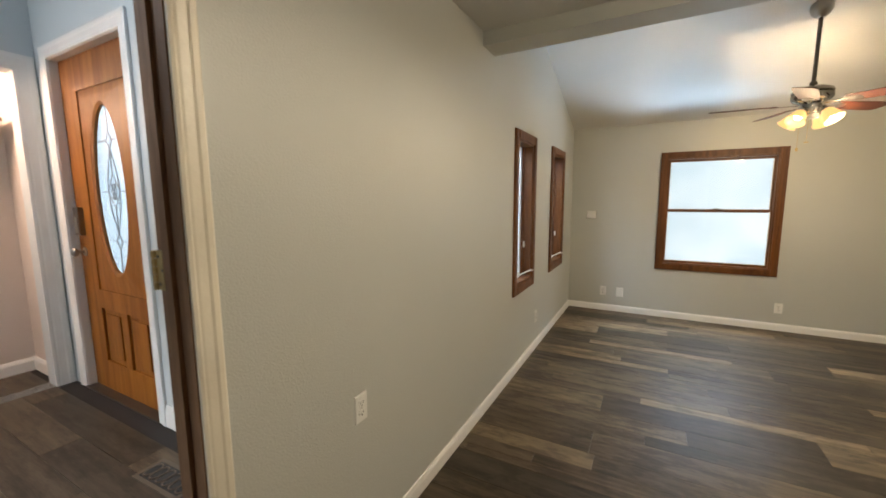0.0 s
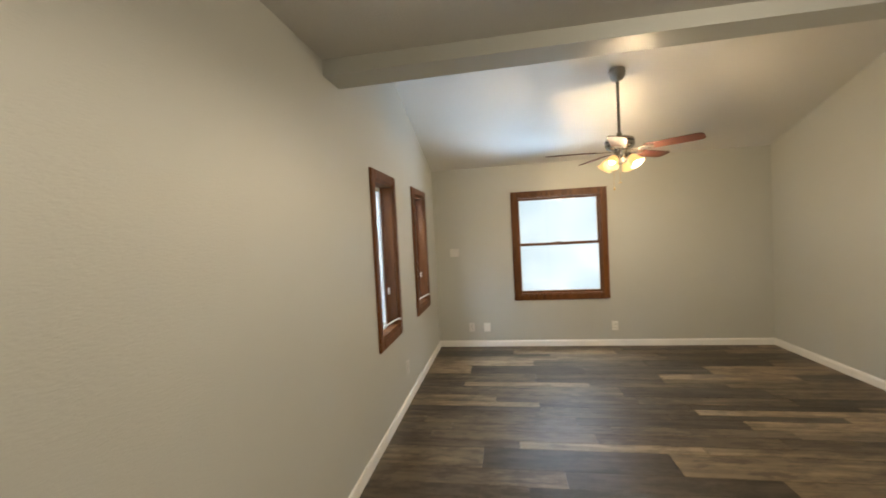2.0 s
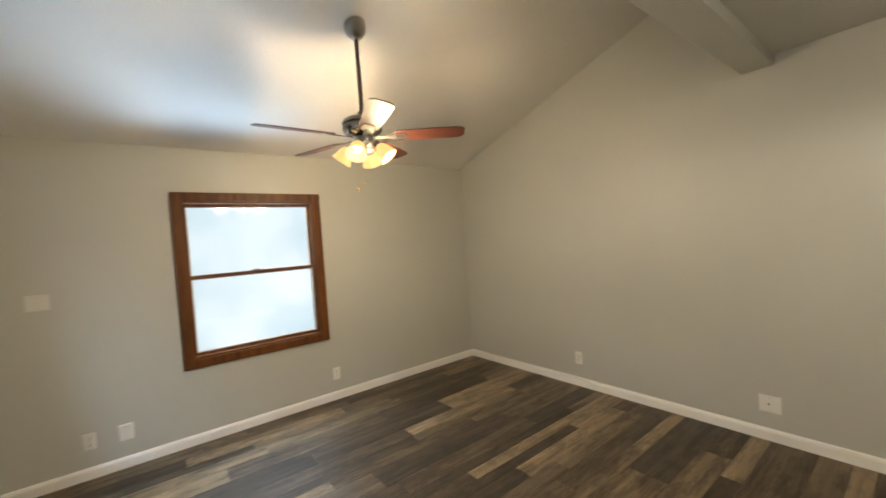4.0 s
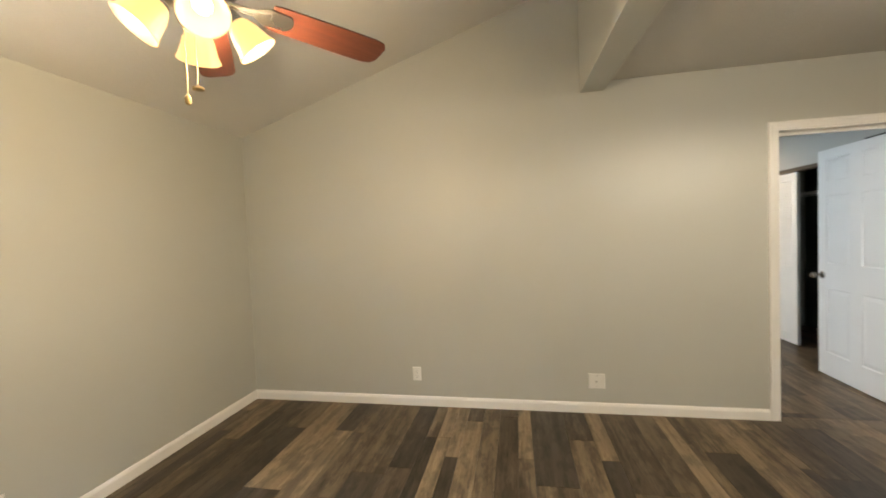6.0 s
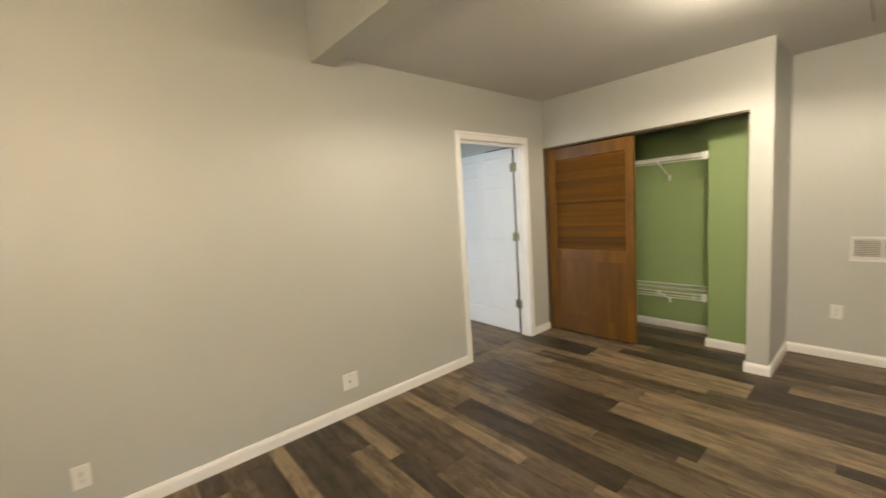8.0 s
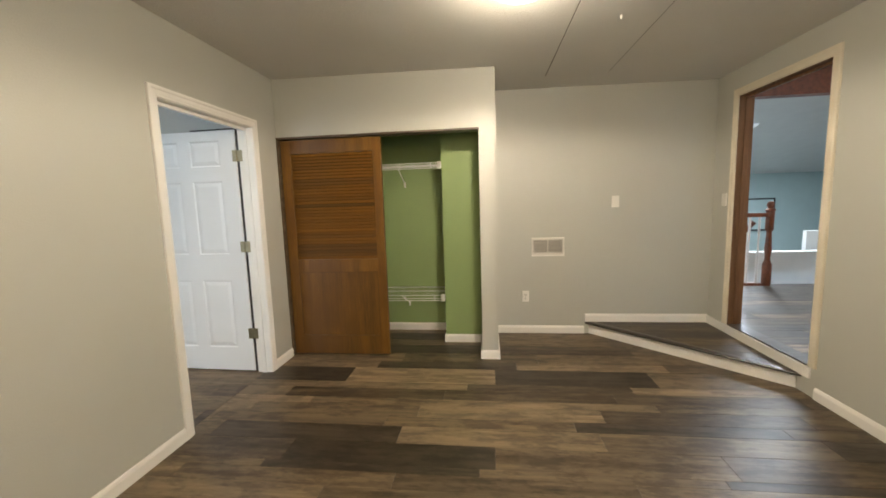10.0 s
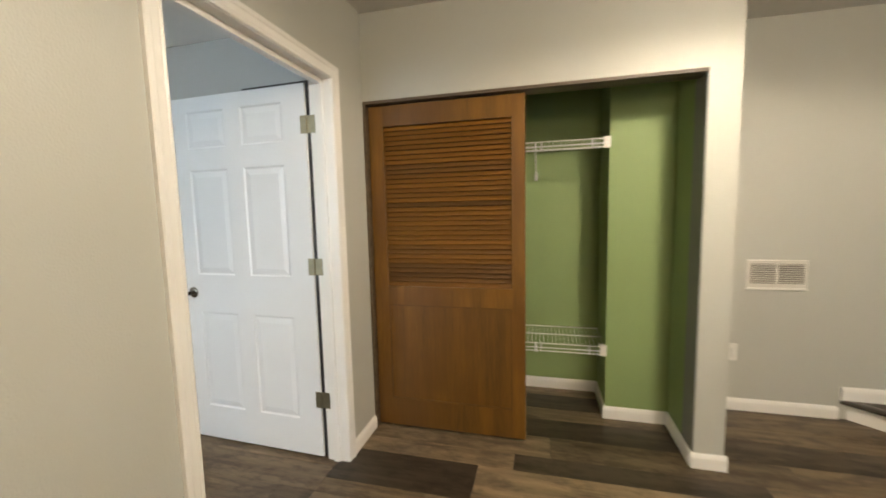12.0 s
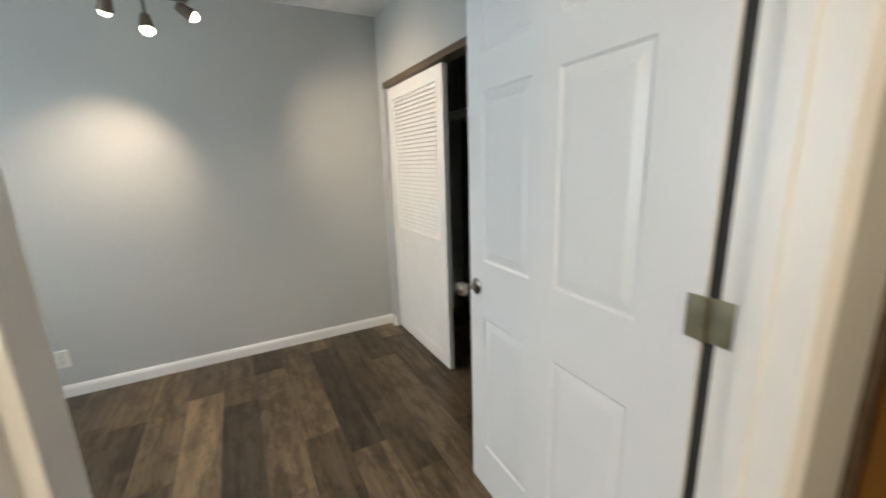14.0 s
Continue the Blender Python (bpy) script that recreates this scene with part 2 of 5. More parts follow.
BRONZE = material("dark_nickel", (0.20, 0.18, 0.16), 0.32, 1.0, fine=200, bump=0.005)
BRASS = material("dull_brass", (0.50, 0.38, 0.18), 0.35, 1.0, spread=0.15, scale=30, fine=200, bump=0.01)
TRACK = material("bronze_track", (0.16, 0.13, 0.10), 0.45, 0.7, spread=0.1)
PLASTIC = material("white_plastic", (0.75, 0.74, 0.70), 0.35, spread=0.01, bump=0.0)
GREYPL = material("wall_coloured_plastic", (0.66, 0.64, 0.60), 0.45, spread=0.01, bump=0.0)
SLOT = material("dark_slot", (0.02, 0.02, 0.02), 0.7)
WIRE = material("white_coated_wire", (0.80, 0.80, 0.78), 0.35, spread=0.01, bump=0.0)
NOSE = wood("dark_step_nosing", (0.022, 0.017, 0.014), (0.06, 0.048, 0.038), 1.0, "x", 0.3, coat=0.3)
OUTSIDE = daylight("bright_overcast_outside", (0.70, 0.89, 0.97), (0.88, 0.97, 1.0), 0.85, 1.1)
OUTCASE = daylight("hazy_daylight_outside", (0.45, 0.62, 0.80), (0.78, 0.90, 1.0), 0.32, 0.6)
SHADEGLOW = glow("lit_frosted_glass", (1.0, 0.60, 0.20), 1.25, 0.03)
DOME = glow("lit_dome_glass", (1.0, 0.87, 0.66), 4.0)
BLIND = cloth_light("white_blind", (0.50, 0.60, 0.74), 0.05)
PANE = glass("window_glass")
VINYL = material("white_vinyl", (0.72, 0.73, 0.72), 0.4, spread=0.02, bump=0.0)
PLANKS = [
    wood("charcoal_plank", (0.021, 0.016, 0.011), (0.078, 0.060, 0.041), 1.0, "x", 0.38, random_amount=0.12, streak=(0.056, 0.043, 0.030), worn=0.8, spec=0.3),
    wood("grey_brown_plank", (0.030, 0.022, 0.014), (0.134, 0.098, 0.061), 1.0, "x", 0.38, random_amount=0.16, streak=(0.084, 0.063, 0.041), worn=0.9, spec=0.3),
    wood("brown_plank", (0.054, 0.039, 0.023), (0.205, 0.150, 0.090), 1.0, "x", 0.38, random_amount=0.15, streak=(0.115, 0.086, 0.055), worn=0.9, spec=0.3),
    wood("tan_plank", (0.110, 0.079, 0.046), (0.310, 0.230, 0.139), 1.0, "x", 0.38, random_amount=0.12, streak=(0.190, 0.144, 0.092), worn=0.8, spec=0.3),
]
CREAM = material("cream_trim_paint", (0.72, 0.66, 0.54), 0.4, spread=0.06, scale=5, fine=60, bump=0.02)
BRASSG = material("antique_brass", (0.34, 0.30, 0.20), 0.35, 1.0, spread=0.12, scale=30, fine=200, bump=0.01)
DKTRIM = wood("weathered_dark_strip", (0.05, 0.035, 0.02), (0.13, 0.09, 0.055), 1.0, "x", 0.5)
GREYST = material("grey_primer_strip", (0.24, 0.25, 0.24), 0.6)
VENTD = material("shadowed_duct", (0.18, 0.17, 0.15), 0.8)
GAPM = material("panel_gap", (0.16, 0.15, 0.13), 0.8)
LEAD = material("lead_came", (0.22, 0.24, 0.26), 0.4, 0.8)
BULB = glow("glowing_bulb", (1.0, 0.86, 0.62), 14.0)
OUTDOOR = glow("pale_daylight_outside", (0.74, 0.89, 1.0), 1.0)
OUTROOM = glow("soft_daylight_outside", (0.80, 0.91, 1.0), 4.0)
OVALGLASS = glass("bevelled_oval_glass", (0.95, 0.98, 1.0), 0.25)
GROUT = material("dark_joint", (0.012, 0.010, 0.009), 0.8)


# ---- mesh helpers ----
def box(bm, x0, x1, y0, y1, z0, z1):
    v = [bm.verts.new((x, y, z)) for x in (x0, x1) for y in (y0, y1) for z in (z0, z1)]
    for f in ((0, 1, 3, 2), (4, 6, 7, 5), (0, 4, 5, 1), (2, 3, 7, 6), (0, 2, 6, 4), (1, 5, 7, 3)):
        bm.faces.new([v[i] for i in f])
    return v


def ring(bm, profile, segments=24, m=Matrix(), close=False):
    """A turned shape: profile of (radius, height) about z, placed by m."""
    rows = []
    for r, z in profile:
        rows.append([bm.verts.new(m @ Vector((r * math.cos(a), r * math.sin(a), z)))
                     for a in (2 * math.pi * k / segments for k in range(segments))])
    for a, b in zip(rows, rows[1:]):
        for k in range(segments):
            j = (k + 1) % segments
            bm.faces.new((a[k], a[j], b[j], b[k]))
    if close:
        bm.faces.new(rows[0][::-1]), bm.faces.new(rows[-1])
    return rows


def rod(bm, p, q, r, segments=8):
    p, q = Vector(p), Vector(q)
    m = Matrix.Translation(p) @ (q - p).to_track_quat("Z", "Y").to_matrix().to_4x4()
    ring(bm, [(r, 0), (r, (q - p).length)], segments, m, True)


def finish(bm, bevel=0.0, smooth=False, segments=2):
    if bevel:
        bmesh.ops.bevel(bm, geom=[e for e in bm.edges if len(e.link_faces) == 2 and e.calc_face_angle(0) > 0.6], offset=bevel,
                        segments=segments, affect="EDGES", profile=0.6, clamp_overlap=True)
    bmesh.ops.recalc_face_normals(bm, faces=bm.faces)
    for f in bm.faces:
        f.smooth = smooth


def part(name, bm, mat, parent=None, label="", bevel=0.0, smooth=False):
    finish(bm, bevel, smooth)
    me = bpy.data.meshes.new(name)
    bm.to_mesh(me)
    bm.free()
    me.materials.append(mat)
    if smooth:
        me.set_sharp_from_angle(angle=radians(40))
    ob = new(name, me)
    if parent:
        ob.parent = parent
    if label:
        tagged(ob, label)
    return ob


def boxes(*specs):
    bm = bmesh.new()
    for s in specs:
        box(bm, *s)
    return bm


def slab(name, specs, mat, label, category, bevel=0.0, kind="structure", group=""):
    return tagged(part(name, boxes(*specs), mat, None, "", bevel), label, category, group, kind)


def thing(name, label, category, group="", kind="", m=Matrix()):
    ob = tagged(new(name), label, category, group, kind)
    ob.empty_display_size = 0.1
    ob.matrix_basis = m
    return ob


def wall(name, axis, a0, a1, u0, u1, z0, z1, holes, mat, label, top=None):
    """A wall a0..a1 thick across axis, u0..u1 long, with holes (u0, u1, z0, z1) right through it. top(u): height of its upper edge."""
    us = sorted({u0, u1, *(h[0] for h in holes), *(h[1] for h in holes)})
    zs = sorted({z0, z1, *(h[2] for h in holes), *(h[3] for h in holes)})
    bm = bmesh.new()
    solid = {}
    for i in range(len(us) - 1):
        for k in range(len(zs) - 1):
            u, z = (us[i] + us[i + 1]) / 2, (zs[k] + zs[k + 1]) / 2
            solid[i, k] = not any(h[0] < u < h[1] and h[2] < z < h[3] for h in holes)

    def vert(a, u, z):
        if top and abs(z - z1) < 1e-6:
            z = top(u)
        return bm.verts.new((a, u, z) if axis == "x" else (u, a, z))

    def quad(*p):
        bm.faces.new([vert(*q) for q in p])
    for (i, k), full in solid.items():
        if not full:
            continue
        p, q, r, s = us[i], us[i + 1], zs[k], zs[k + 1]
        quad((a0, p, r), (a0, q, r), (a0, q, s), (a0, p, s))
        quad((a1, p, r), (a1, q, r), (a1, q, s), (a1, p, s))
        if not solid.get((i - 1, k)):
            quad((a0, p, r), (a1, p, r), (a1, p, s), (a0, p, s))
        if not solid.get((i + 1, k)):
            quad((a0, q, r), (a1, q, r), (a1, q, s), (a0, q, s))
        if not solid.get((i, k - 1)):
            quad((a0, p, r), (a1, p, r), (a1, q, r), (a0, q, r))
        if not solid.get((i, k + 1)):
            quad((a0, p, s), (a1, p, s), (a1, q, s), (a0, q, s))
    bmesh.ops.remove_doubles(bm, verts=bm.verts, dist=1e-5)
    return tagged(part(name, bm, mat), label, "wall", kind="structure")


# ---- large structure ----
W1, W2 = (3.65, 4.25, 0.68, 2.01), (4.87, 5.53, 0.68, 2.015)           # casement trims on the window wall: y0, y1, z0, z1
WF = (0.322, 1.505, 0.602, 2.008)                                      # double-hung trim on the far wall: x0, x1, z0, z1
T = 0.072                                                              # trim width
DOORWAY = (0.282, 1.233, SILL, 2.252)          # entry opening in the window wall
DOOR2 = (1.027, 1.958, 0.0, 2.062)            # bedroom door opening in the opposite wall
CLOSET = (1.545, XR, 0.0, 2.02)


def inner(w, t=T):
    return (w[0] + t, w[1] - t, w[2] + t, w[3] - t)


def vault(y):
    return FAR_Z + SLOPE * (YF - y)


wall("wall_windows", "x", XL - WE, XL, YB - 0.15, BEAM_Y1, 0.0, 2.72, [DOORWAY], WALL, "smooth greige painted wall with an entry doorway")
wall("wall_windows_vault", "x", XL - WT, XL, BEAM_Y1, YF + WT, 0.0, TOP, [inner(W1), inner(W2)], WALL,
     "smooth greige painted wall with two narrow casement windows", vault)
wall("wall_far", "y", YF, YF + WT, XL, XR + 0.12, 0.0, FAR_Z + 0.1, [inner(WF)], WALL, "greige painted end wall with one window")
wall("wall_bedroom", "x", XR, XR + 0.12, YB - 0.15, BEAM_Y1, 0.0, 2.72, [DOOR2], WALL, "greige painted wall with a bedroom doorway")
wall("wall_bedroom_vault", "x", XR, XR + 0.12, BEAM_Y1, YF, 0.0, TOP, [], WALL, "blank greige painted wall under the sloped ceiling", vault)
wall("wall_back", "y", YB - 0.15, YB, XL, 1.405, 0.0, 2.72, [], WALL, "pale greige painted back wall")
wall("wall_closet_front", "y", YC - 0.12, YC, 1.405, XR, 0.0, 2.72, [(CLOSET[0], XR + 0.01, -0.01, CLOSET[3])], WALL,
     "greige painted closet front with a wide opening")
slab("wall_closet_side", [(1.405, 1.545, YB - 0.15, YC - 0.12, 0, 2.72)], WALL, "greige painted end wall of the closet", "wall")
slab("wall_closet_side_green", [(1.545, 1.549, -0.11, YC - 0.16, 0, 2.40)], GREEN, "green painted inside of the closet end wall", "wall")
slab("wall_closet_back", [(1.549, XR - 0.004, -0.23, -0.11, 0, 2.40)], GREEN, "olive green painted closet back wall", "wall")
slab("wall_closet_chase", [(1.549, 1.917, -0.11, 0.265, 0, 2.40)], GREEN, "olive green painted chase in the closet corner", "wall")
slab("wall_closet_end", [(XR - 0.004, XR, -0.11, YC - 0.16, 0, 2.40)], GREEN, "olive green painted closet end wall", "wall")
slab("ceiling_closet", [(1.545, XR, -0.23, YC - 0.12, 2.40, 2.46)], GREEN, "dark green painted closet ceiling", "ceiling")


def sloped_slab(name, corners, thick, mat, label, category):
    """A slab over four corners (x, y, z), thickened upwards."""
    bm = bmesh.new()
    lo = [bm.verts.new(c) for c in corners]
    hi = [bm.verts.new((c[0], c[1], c[2] + (thick[k] if isinstance(thick, (list, tuple)) else thick))) for k, c in enumerate(corners)]
    bm.faces.new(lo[::-1]), bm.faces.new(hi)
    for k in range(4):
        j = (k + 1) % 4
        bm.faces.new((lo[k], lo[j], hi[j], hi[k]))
    return tagged(part(name, bm, mat), label, category, kind="structure")


B0L, B0R = 3.013, 3.077        # room-side face of the beam at either wall
sloped_slab("ceiling_flat", [(XL, YB - 0.1, ceil_z(XL)), (XR, YB - 0.1, ceil_z(XR)), (XR, 3.16, ceil_z(XR)), (XL, 3.1, ceil_z(XL))],
            0.12, CEILP, "flat greige painted ceiling", "ceiling")
sloped_slab("beam", [(XL, B0L, 2.39), (XR, B0R, 2.447), (XR, 3.244, 2.447), (XL, 3.212, 2.39)], (1.1, 1.045, 1.045, 1.1), WALL,
            "painted ceiling beam between the flat and the sloped ceiling", "beam")
sloped_slab("ceiling_sloped", [(XL - 0.001, 3.15, vault(3.15)), (XR + 0.001, 3.15, vault(3.15)), (XR + 0.001, YF + 0.02, vault(YF + 0.02)),
                               (XL - 0.001, YF + 0.02, vault(YF + 0.02))], 0.15, CEILP, "sloped painted ceiling rising from the end wall", "ceiling")

# second room behind the white door
R2X, R2Y0, R2Y1 = 6.22, 0.70, 4.2
wall("wall_room_far", "x", R2X, R2X + 0.12, R2Y0 - 0.85, R2Y1, 0.0, 2.6, [], ROOM2, "cool grey painted bedroom wall")
C2 = (4.35, 6.12, 0.0, 2.0)
wall("wall_room_closet", "y", R2Y0 - 0.11, R2Y0, XR + 0.12, R2X, 0.0, 2.6, [(C2[0], C2[1], -0.01, C2[3])], ROOM2, "grey painted closet front in the bedroom")
# back and end of this closet in one near-black green
slab("wall_room_closet_back", [(XR + 0.12, R2X, R2Y0 - 0.85, R2Y0 - 0.75, 0, 2.49)], DKGREEN, "near-black green back wall of the bedroom closet", "wall")
slab("wall_room_closet_end", [(3.95, 4.05, R2Y0 - 0.75, R2Y0 - 0.11, 0, 2.49)], DKGREEN, "near-black green end wall of the bedroom closet", "wall")
wall("wall_room_end", "y", R2Y1, R2Y1 + 0.1, XR + 0.12, R2X, 0, 2.49, [(3.9, 5.5, 0.8, 2.1)], ROOM2, "cool grey painted bedroom end wall with a window opening")
slab("backdrop", [(3.4, 6.0, R2Y1 + 0.5, R2Y1 + 0.52, 0.3, 2.6)], OUTROOM, "bright overcast daylight outside the bedroom", "backdrop")
slab("ceiling_room", [(XR + 0.12, R2X + 0.12, R2Y0 - 0.85, R2Y1 + 0.1, 2.49, 2.62)], WHITE, "white painted bedroom ceiling", "ceiling")

# entry hall and living room
FD = (-3.09, -2.16, SILL, 2.342)
LY, LZ, LS = -9.0, 2.0, 0.30


def living_ceiling(y):
    return LZ + LS * (y - LY)


wall("wall_entry_front", "y", EY, EY + 0.15, -4.6, XL - WE, 0.0, 5.4, [FD, (-2.95, -2.45, 2.80, 3.20)], PALE, "pale blue painted entry wall with the front door")
wall("wall_entry_arch", "x", EX - 0.12, EX, -0.4, EY, 0.0, 5.4, [(0.50, 1.66, SILL, 2.28)], PALE, "pale blue painted entry wall with a cased opening")
slab("wall_nook_back", [(-3.95, -3.80, -0.4, EY, 0, 2.6)], PINK, "cream painted nook wall", "wall")
slab("wall_nook_side", [(-3.80, EX - 0.12, EY - 0.06, EY - 0.002, 0, 2.6)], PINK, "cream painted nook side wall", "wall")
slab("wall_nook_end", [(-4.6, EX - 0.12, -0.5, -0.4, 0, 2.6)], PINK, "cream painted nook end wall", "wall")
slab("ceiling_nook", [(-4.6, EX - 0.12, -0.5, EY, 2.6, 2.7)], WHITE, "white painted nook ceiling", "ceiling")
slab("wall_living_far", [(-12.0, XL - WE, LY - 0.1, LY, -1.6, LZ + 0.05)], TEAL, "teal painted living room wall", "wall")
slab("wall_living_west", [(-12.1, -12.0, LY, EY, -1.6, 5.4)], PALE, "pale painted living room wall", "wall")
slab("wall_living_near", [(XL - WE - 0.1, XL - WE, LY, YB - 0.15, -1.6, 5.4)], PALE, "pale painted living room wall", "wall")
slab("wall_living_rear", [(-12.0, -4.6, EY, EY + 0.15, -1.6, 5.4)], PALE, "pale painted living room rear wall", "wall")
slab("wall_half", [(-12.0, -4.9, -4.6, -4.5, -1.6, 0.62)], WHITE, "white panelled half wall above the lower level", "wall")
slab("wall_stair", [(-5.0, XL - WE - 0.1, -2.5, -2.4, -1.6, 0.47), (-5.0, XL - WE - 0.1, -2.53, -2.37, 0.47, 0.50)], WHITE, "white half wall with a flat cap beside the stairs", "wall")
slab("beam_entry", [(-3.0, XL - WE - 0.1, -0.56, -0.44, 2.385, 2.74)], RAILW, "reddish stained wooden beam across the entry hall", "beam", 0.004)
slab("floor_lower", [(-12.0, XL - WE, LY, -1.45, -1.65, -1.6)], GROUT, "floor of the lower level", "floor")
SKY0, SKY1 = (-4.7, -3.6), (-7.1, -5.75)       # skylight opening: x and y
for tag, x0, x1, y0, y1 in (("", -12.0, SKY0[0], LY, EY + 0.15), ("", SKY0[1], XL - WE, LY, EY + 0.15), ("", SKY0[0], SKY0[1], LY, SKY1[0]),
                            ("", SKY0[0], SKY0[1], SKY1[1], EY + 0.15)):  # round the skylight
    sloped_slab("ceiling_living", [(x0, y0, living_ceiling(y0)), (x1, y0, living_ceiling(y0)), (x1, y1, living_ceiling(y1)), (x0, y1, living_ceiling(y1))],
                0.12, WHITE, "white sloped living room ceiling with a skylight", "ceiling")

# bases under the planks
slab("floor_base", [(XL, R2X + 0.12, -0.9, YF + WT, -0.06, -0.007)], GROUT, "dark underlay below the floor planks", "floor")
slab("floor_base_entry", [(-12.0, XL - 0.115, -1.45, EY + 0.15, SILL - 0.10, SILL - 0.007)], GROUT, "dark underlay below the entry floor", "floor")
# bright outdoors beyond the openings
slab("backdrop", [(-3.0, 4.8, YF + 1.9, YF + 1.92, -0.8, 3.0)], OUTSIDE, "bright overcast daylight outside the window", "backdrop")
slab("backdrop", [(XL - 1.92, XL - 1.9, 2.3, 8.0, -0.8, 3.0)], OUTCASE, "hazy overcast daylight outside the casements", "backdrop")
slab("backdrop", [(-7.5, -1.6, EY + 0.9, EY + 0.92, 0.2, 3.4)], OUTDOOR, "bright overcast daylight outside the front door", "backdrop")


# ---- trim ----
def board(name, p, q, height, thick, normal, z0=0.0, group="", label="white painted baseboard", mat=WHITE, category="baseboard"):
    """A baseboard from p to q on the floor plane z0, standing out by thick along normal, with an eased top."""
    p, q, n = Vector((*p, 0)), Vector((*q, 0)), Vector((*normal, 0))
    bm = bmesh.new()
    prof = [(0, 0), (thick, 0), (thick, height * 0.72), (thick * 0.75, height * 0.86), (thick * 0.35, height), (0, height)]
    rows = [[bm.verts.new(e + n * a + Vector((0, 0, z0 + b))) for a, b in prof] for e in (p, q)]
    for k in range(len(prof)):
        j = (k + 1) % len(prof)
        bm.faces.new((rows[0][k], rows[0][j], rows[1][j], rows[1][k]))
    bm.faces.new(rows[0]), bm.faces.new(rows[1][::-1])
    return tagged(part(name, bm, mat), label, category, group, "structure")


BH, BT = 0.080, 0.014
board("baseboard", (XL, 1.285), (XL, YF), BH, BT, (1, 0))
board("baseboard", (XL, YF), (XR, YF), BH, BT, (0, -1))
board("baseboard", (XR, 2.003), (XR, YF), BH, BT, (-1, 0))
board("baseboard", (XR, YC), (XR, 0.982), BH, BT, (-1, 0))
board("baseboard", (0.50, YB), (1.405, YB), BH, BT, (0, 1))
board("baseboard", (1.405, YB), (1.405, YC), BH, BT, (-1, 0))
board("baseboard", (1.391, YC), (1.559, YC), BH, BT, (0, 1))
board("baseboard", (1.549, 0.265), (1.549, YC), BH, BT, (1, 0))
board("baseboard", (1.549, 0.265), (1.931, 0.265), BH, BT, (0, 1))
board("baseboard", (1.917, -0.11), (1.917, 0.265), BH, BT, (1, 0))
board("baseboard", (1.917, -0.11), (XR, -0.11), BH, BT, (0, 1))
board("baseboard", (R2X, R2Y0), (R2X, R2Y1), BH, BT, (-1, 0))
board("baseboard", (6.12, R2Y0), (R2X, R2Y0), BH, BT, (0, 1))
board("baseboard", (XL + 0.002, YB), (0.49, YB), 0.085, BT, (0, 1), PLAT)
board("baseboard", (-2.08, EY), (XL - WE, EY), 0.13, BT, (0, -1), SILL)
board("baseboard", (-3.80, -0.4), (-3.80, EY - 0.06), 0.10, BT, (1, 0), SILL)
board("baseboard", (-3.80, EY - 0.06), (EX - 0.12, EY - 0.06), 0.10, BT, (0, -1), SILL)


def casing(name, axis, a, out, u0, u1, z0, z1, width, mat, label, thick=0.018, bottom=False, category="trim"):
    """Door or window casing: mitred boards with a stepped moulded face, round an opening u0..u1, z0..z1, on the plane a."""
    prof = [(0.0, 0.0), (0.0, 0.55), (0.12, 0.72), (0.2, 0.6), (0.30, 0.72), (0.62, 0.80), (0.72, 1.0), (0.92, 1.0), (1.0, 0.82), (1.0, 0.0)]
    th = thing(name, label, category, kind="structure")

    def place(u, z, d):
        return (a + out * d, u, z) if axis == "x" else (u, a + out * d, z)
    runs = [("side_board", (u0, z0, -1, -1 if bottom else 0), (u0, z1, -1, 1)), ("head_board", (u0, z1, -1, 1), (u1, z1, 1, 1)),
            ("side_board", (u1, z1, 1, 1), (u1, z0, 1, -1 if bottom else 0))]
    if bottom:
        runs.append(("sill_board", (u1, z0, 1, -1), (u0, z0, -1, -1)))
    for nm, p, q in runs:
        bm = bmesh.new()
        rows = [[bm.verts.new(place(e[0] + e[2] * width * w, e[1] + e[3] * width * w, thick * d)) for w, d in prof] for e in (p, q)]
        for k in range(len(prof) - 1):
            bm.faces.new((rows[0][k], rows[0][k + 1], rows[1][k + 1], rows[1][k]))
        bm.faces.new(rows[0]), bm.faces.new(rows[1][::-1])
        part(nm, bm, mat, th)
    return th


casing("trim_bedroom_door", "x", XR, -1, DOOR2[0] + 0.014, DOOR2[1] - 0.014, 0.0, DOOR2[3] - 0.014, 0.063, WHITE, "white moulded casing round the bedroom door")
casing("trim_entry", "x", XL, 1, DOORWAY[0] + 0.015, DOORWAY[1] - 0.015, SILL, DOORWAY[3] - 0.015, 0.062, CREAM, "cream moulded casing round the entry doorway")
casing("trim_front_door", "y", EY, -1, FD[0], FD[1], SILL, FD[3], 0.078, WHITE, "white casing round the front door")
casing("trim_arch", "x", EX, 1, 0.50, 1.66, SILL, 2.28, 0.10, WHITE, "white casing round the nook opening")


def lining(name, axis, a0, a1, u0, u1, z0, z1, thick, mat, label, bottom=False):
    """Jamb boards that line an opening."""
    th = thing(name, label, "door frame", kind="structure")

    def b(nm, ua, ub, za, zb):
        part(nm, boxes((a0, a1, ua, ub, za, zb) if axis == "x" else (ua, ub, a0, a1, za, zb)), mat, th, "", 0.0015)
    b("side_jamb", u0, u0 + thick, z0, z1)
    b("side_jamb", u1 - thick, u1, z0, z1)
    b("head_jamb", u0 + thick, u1 - thick, z1 - thick, z1)
    if bottom:
        b("sill", u0 + thick, u1 - thick, z0, z0 + thick)
    return th


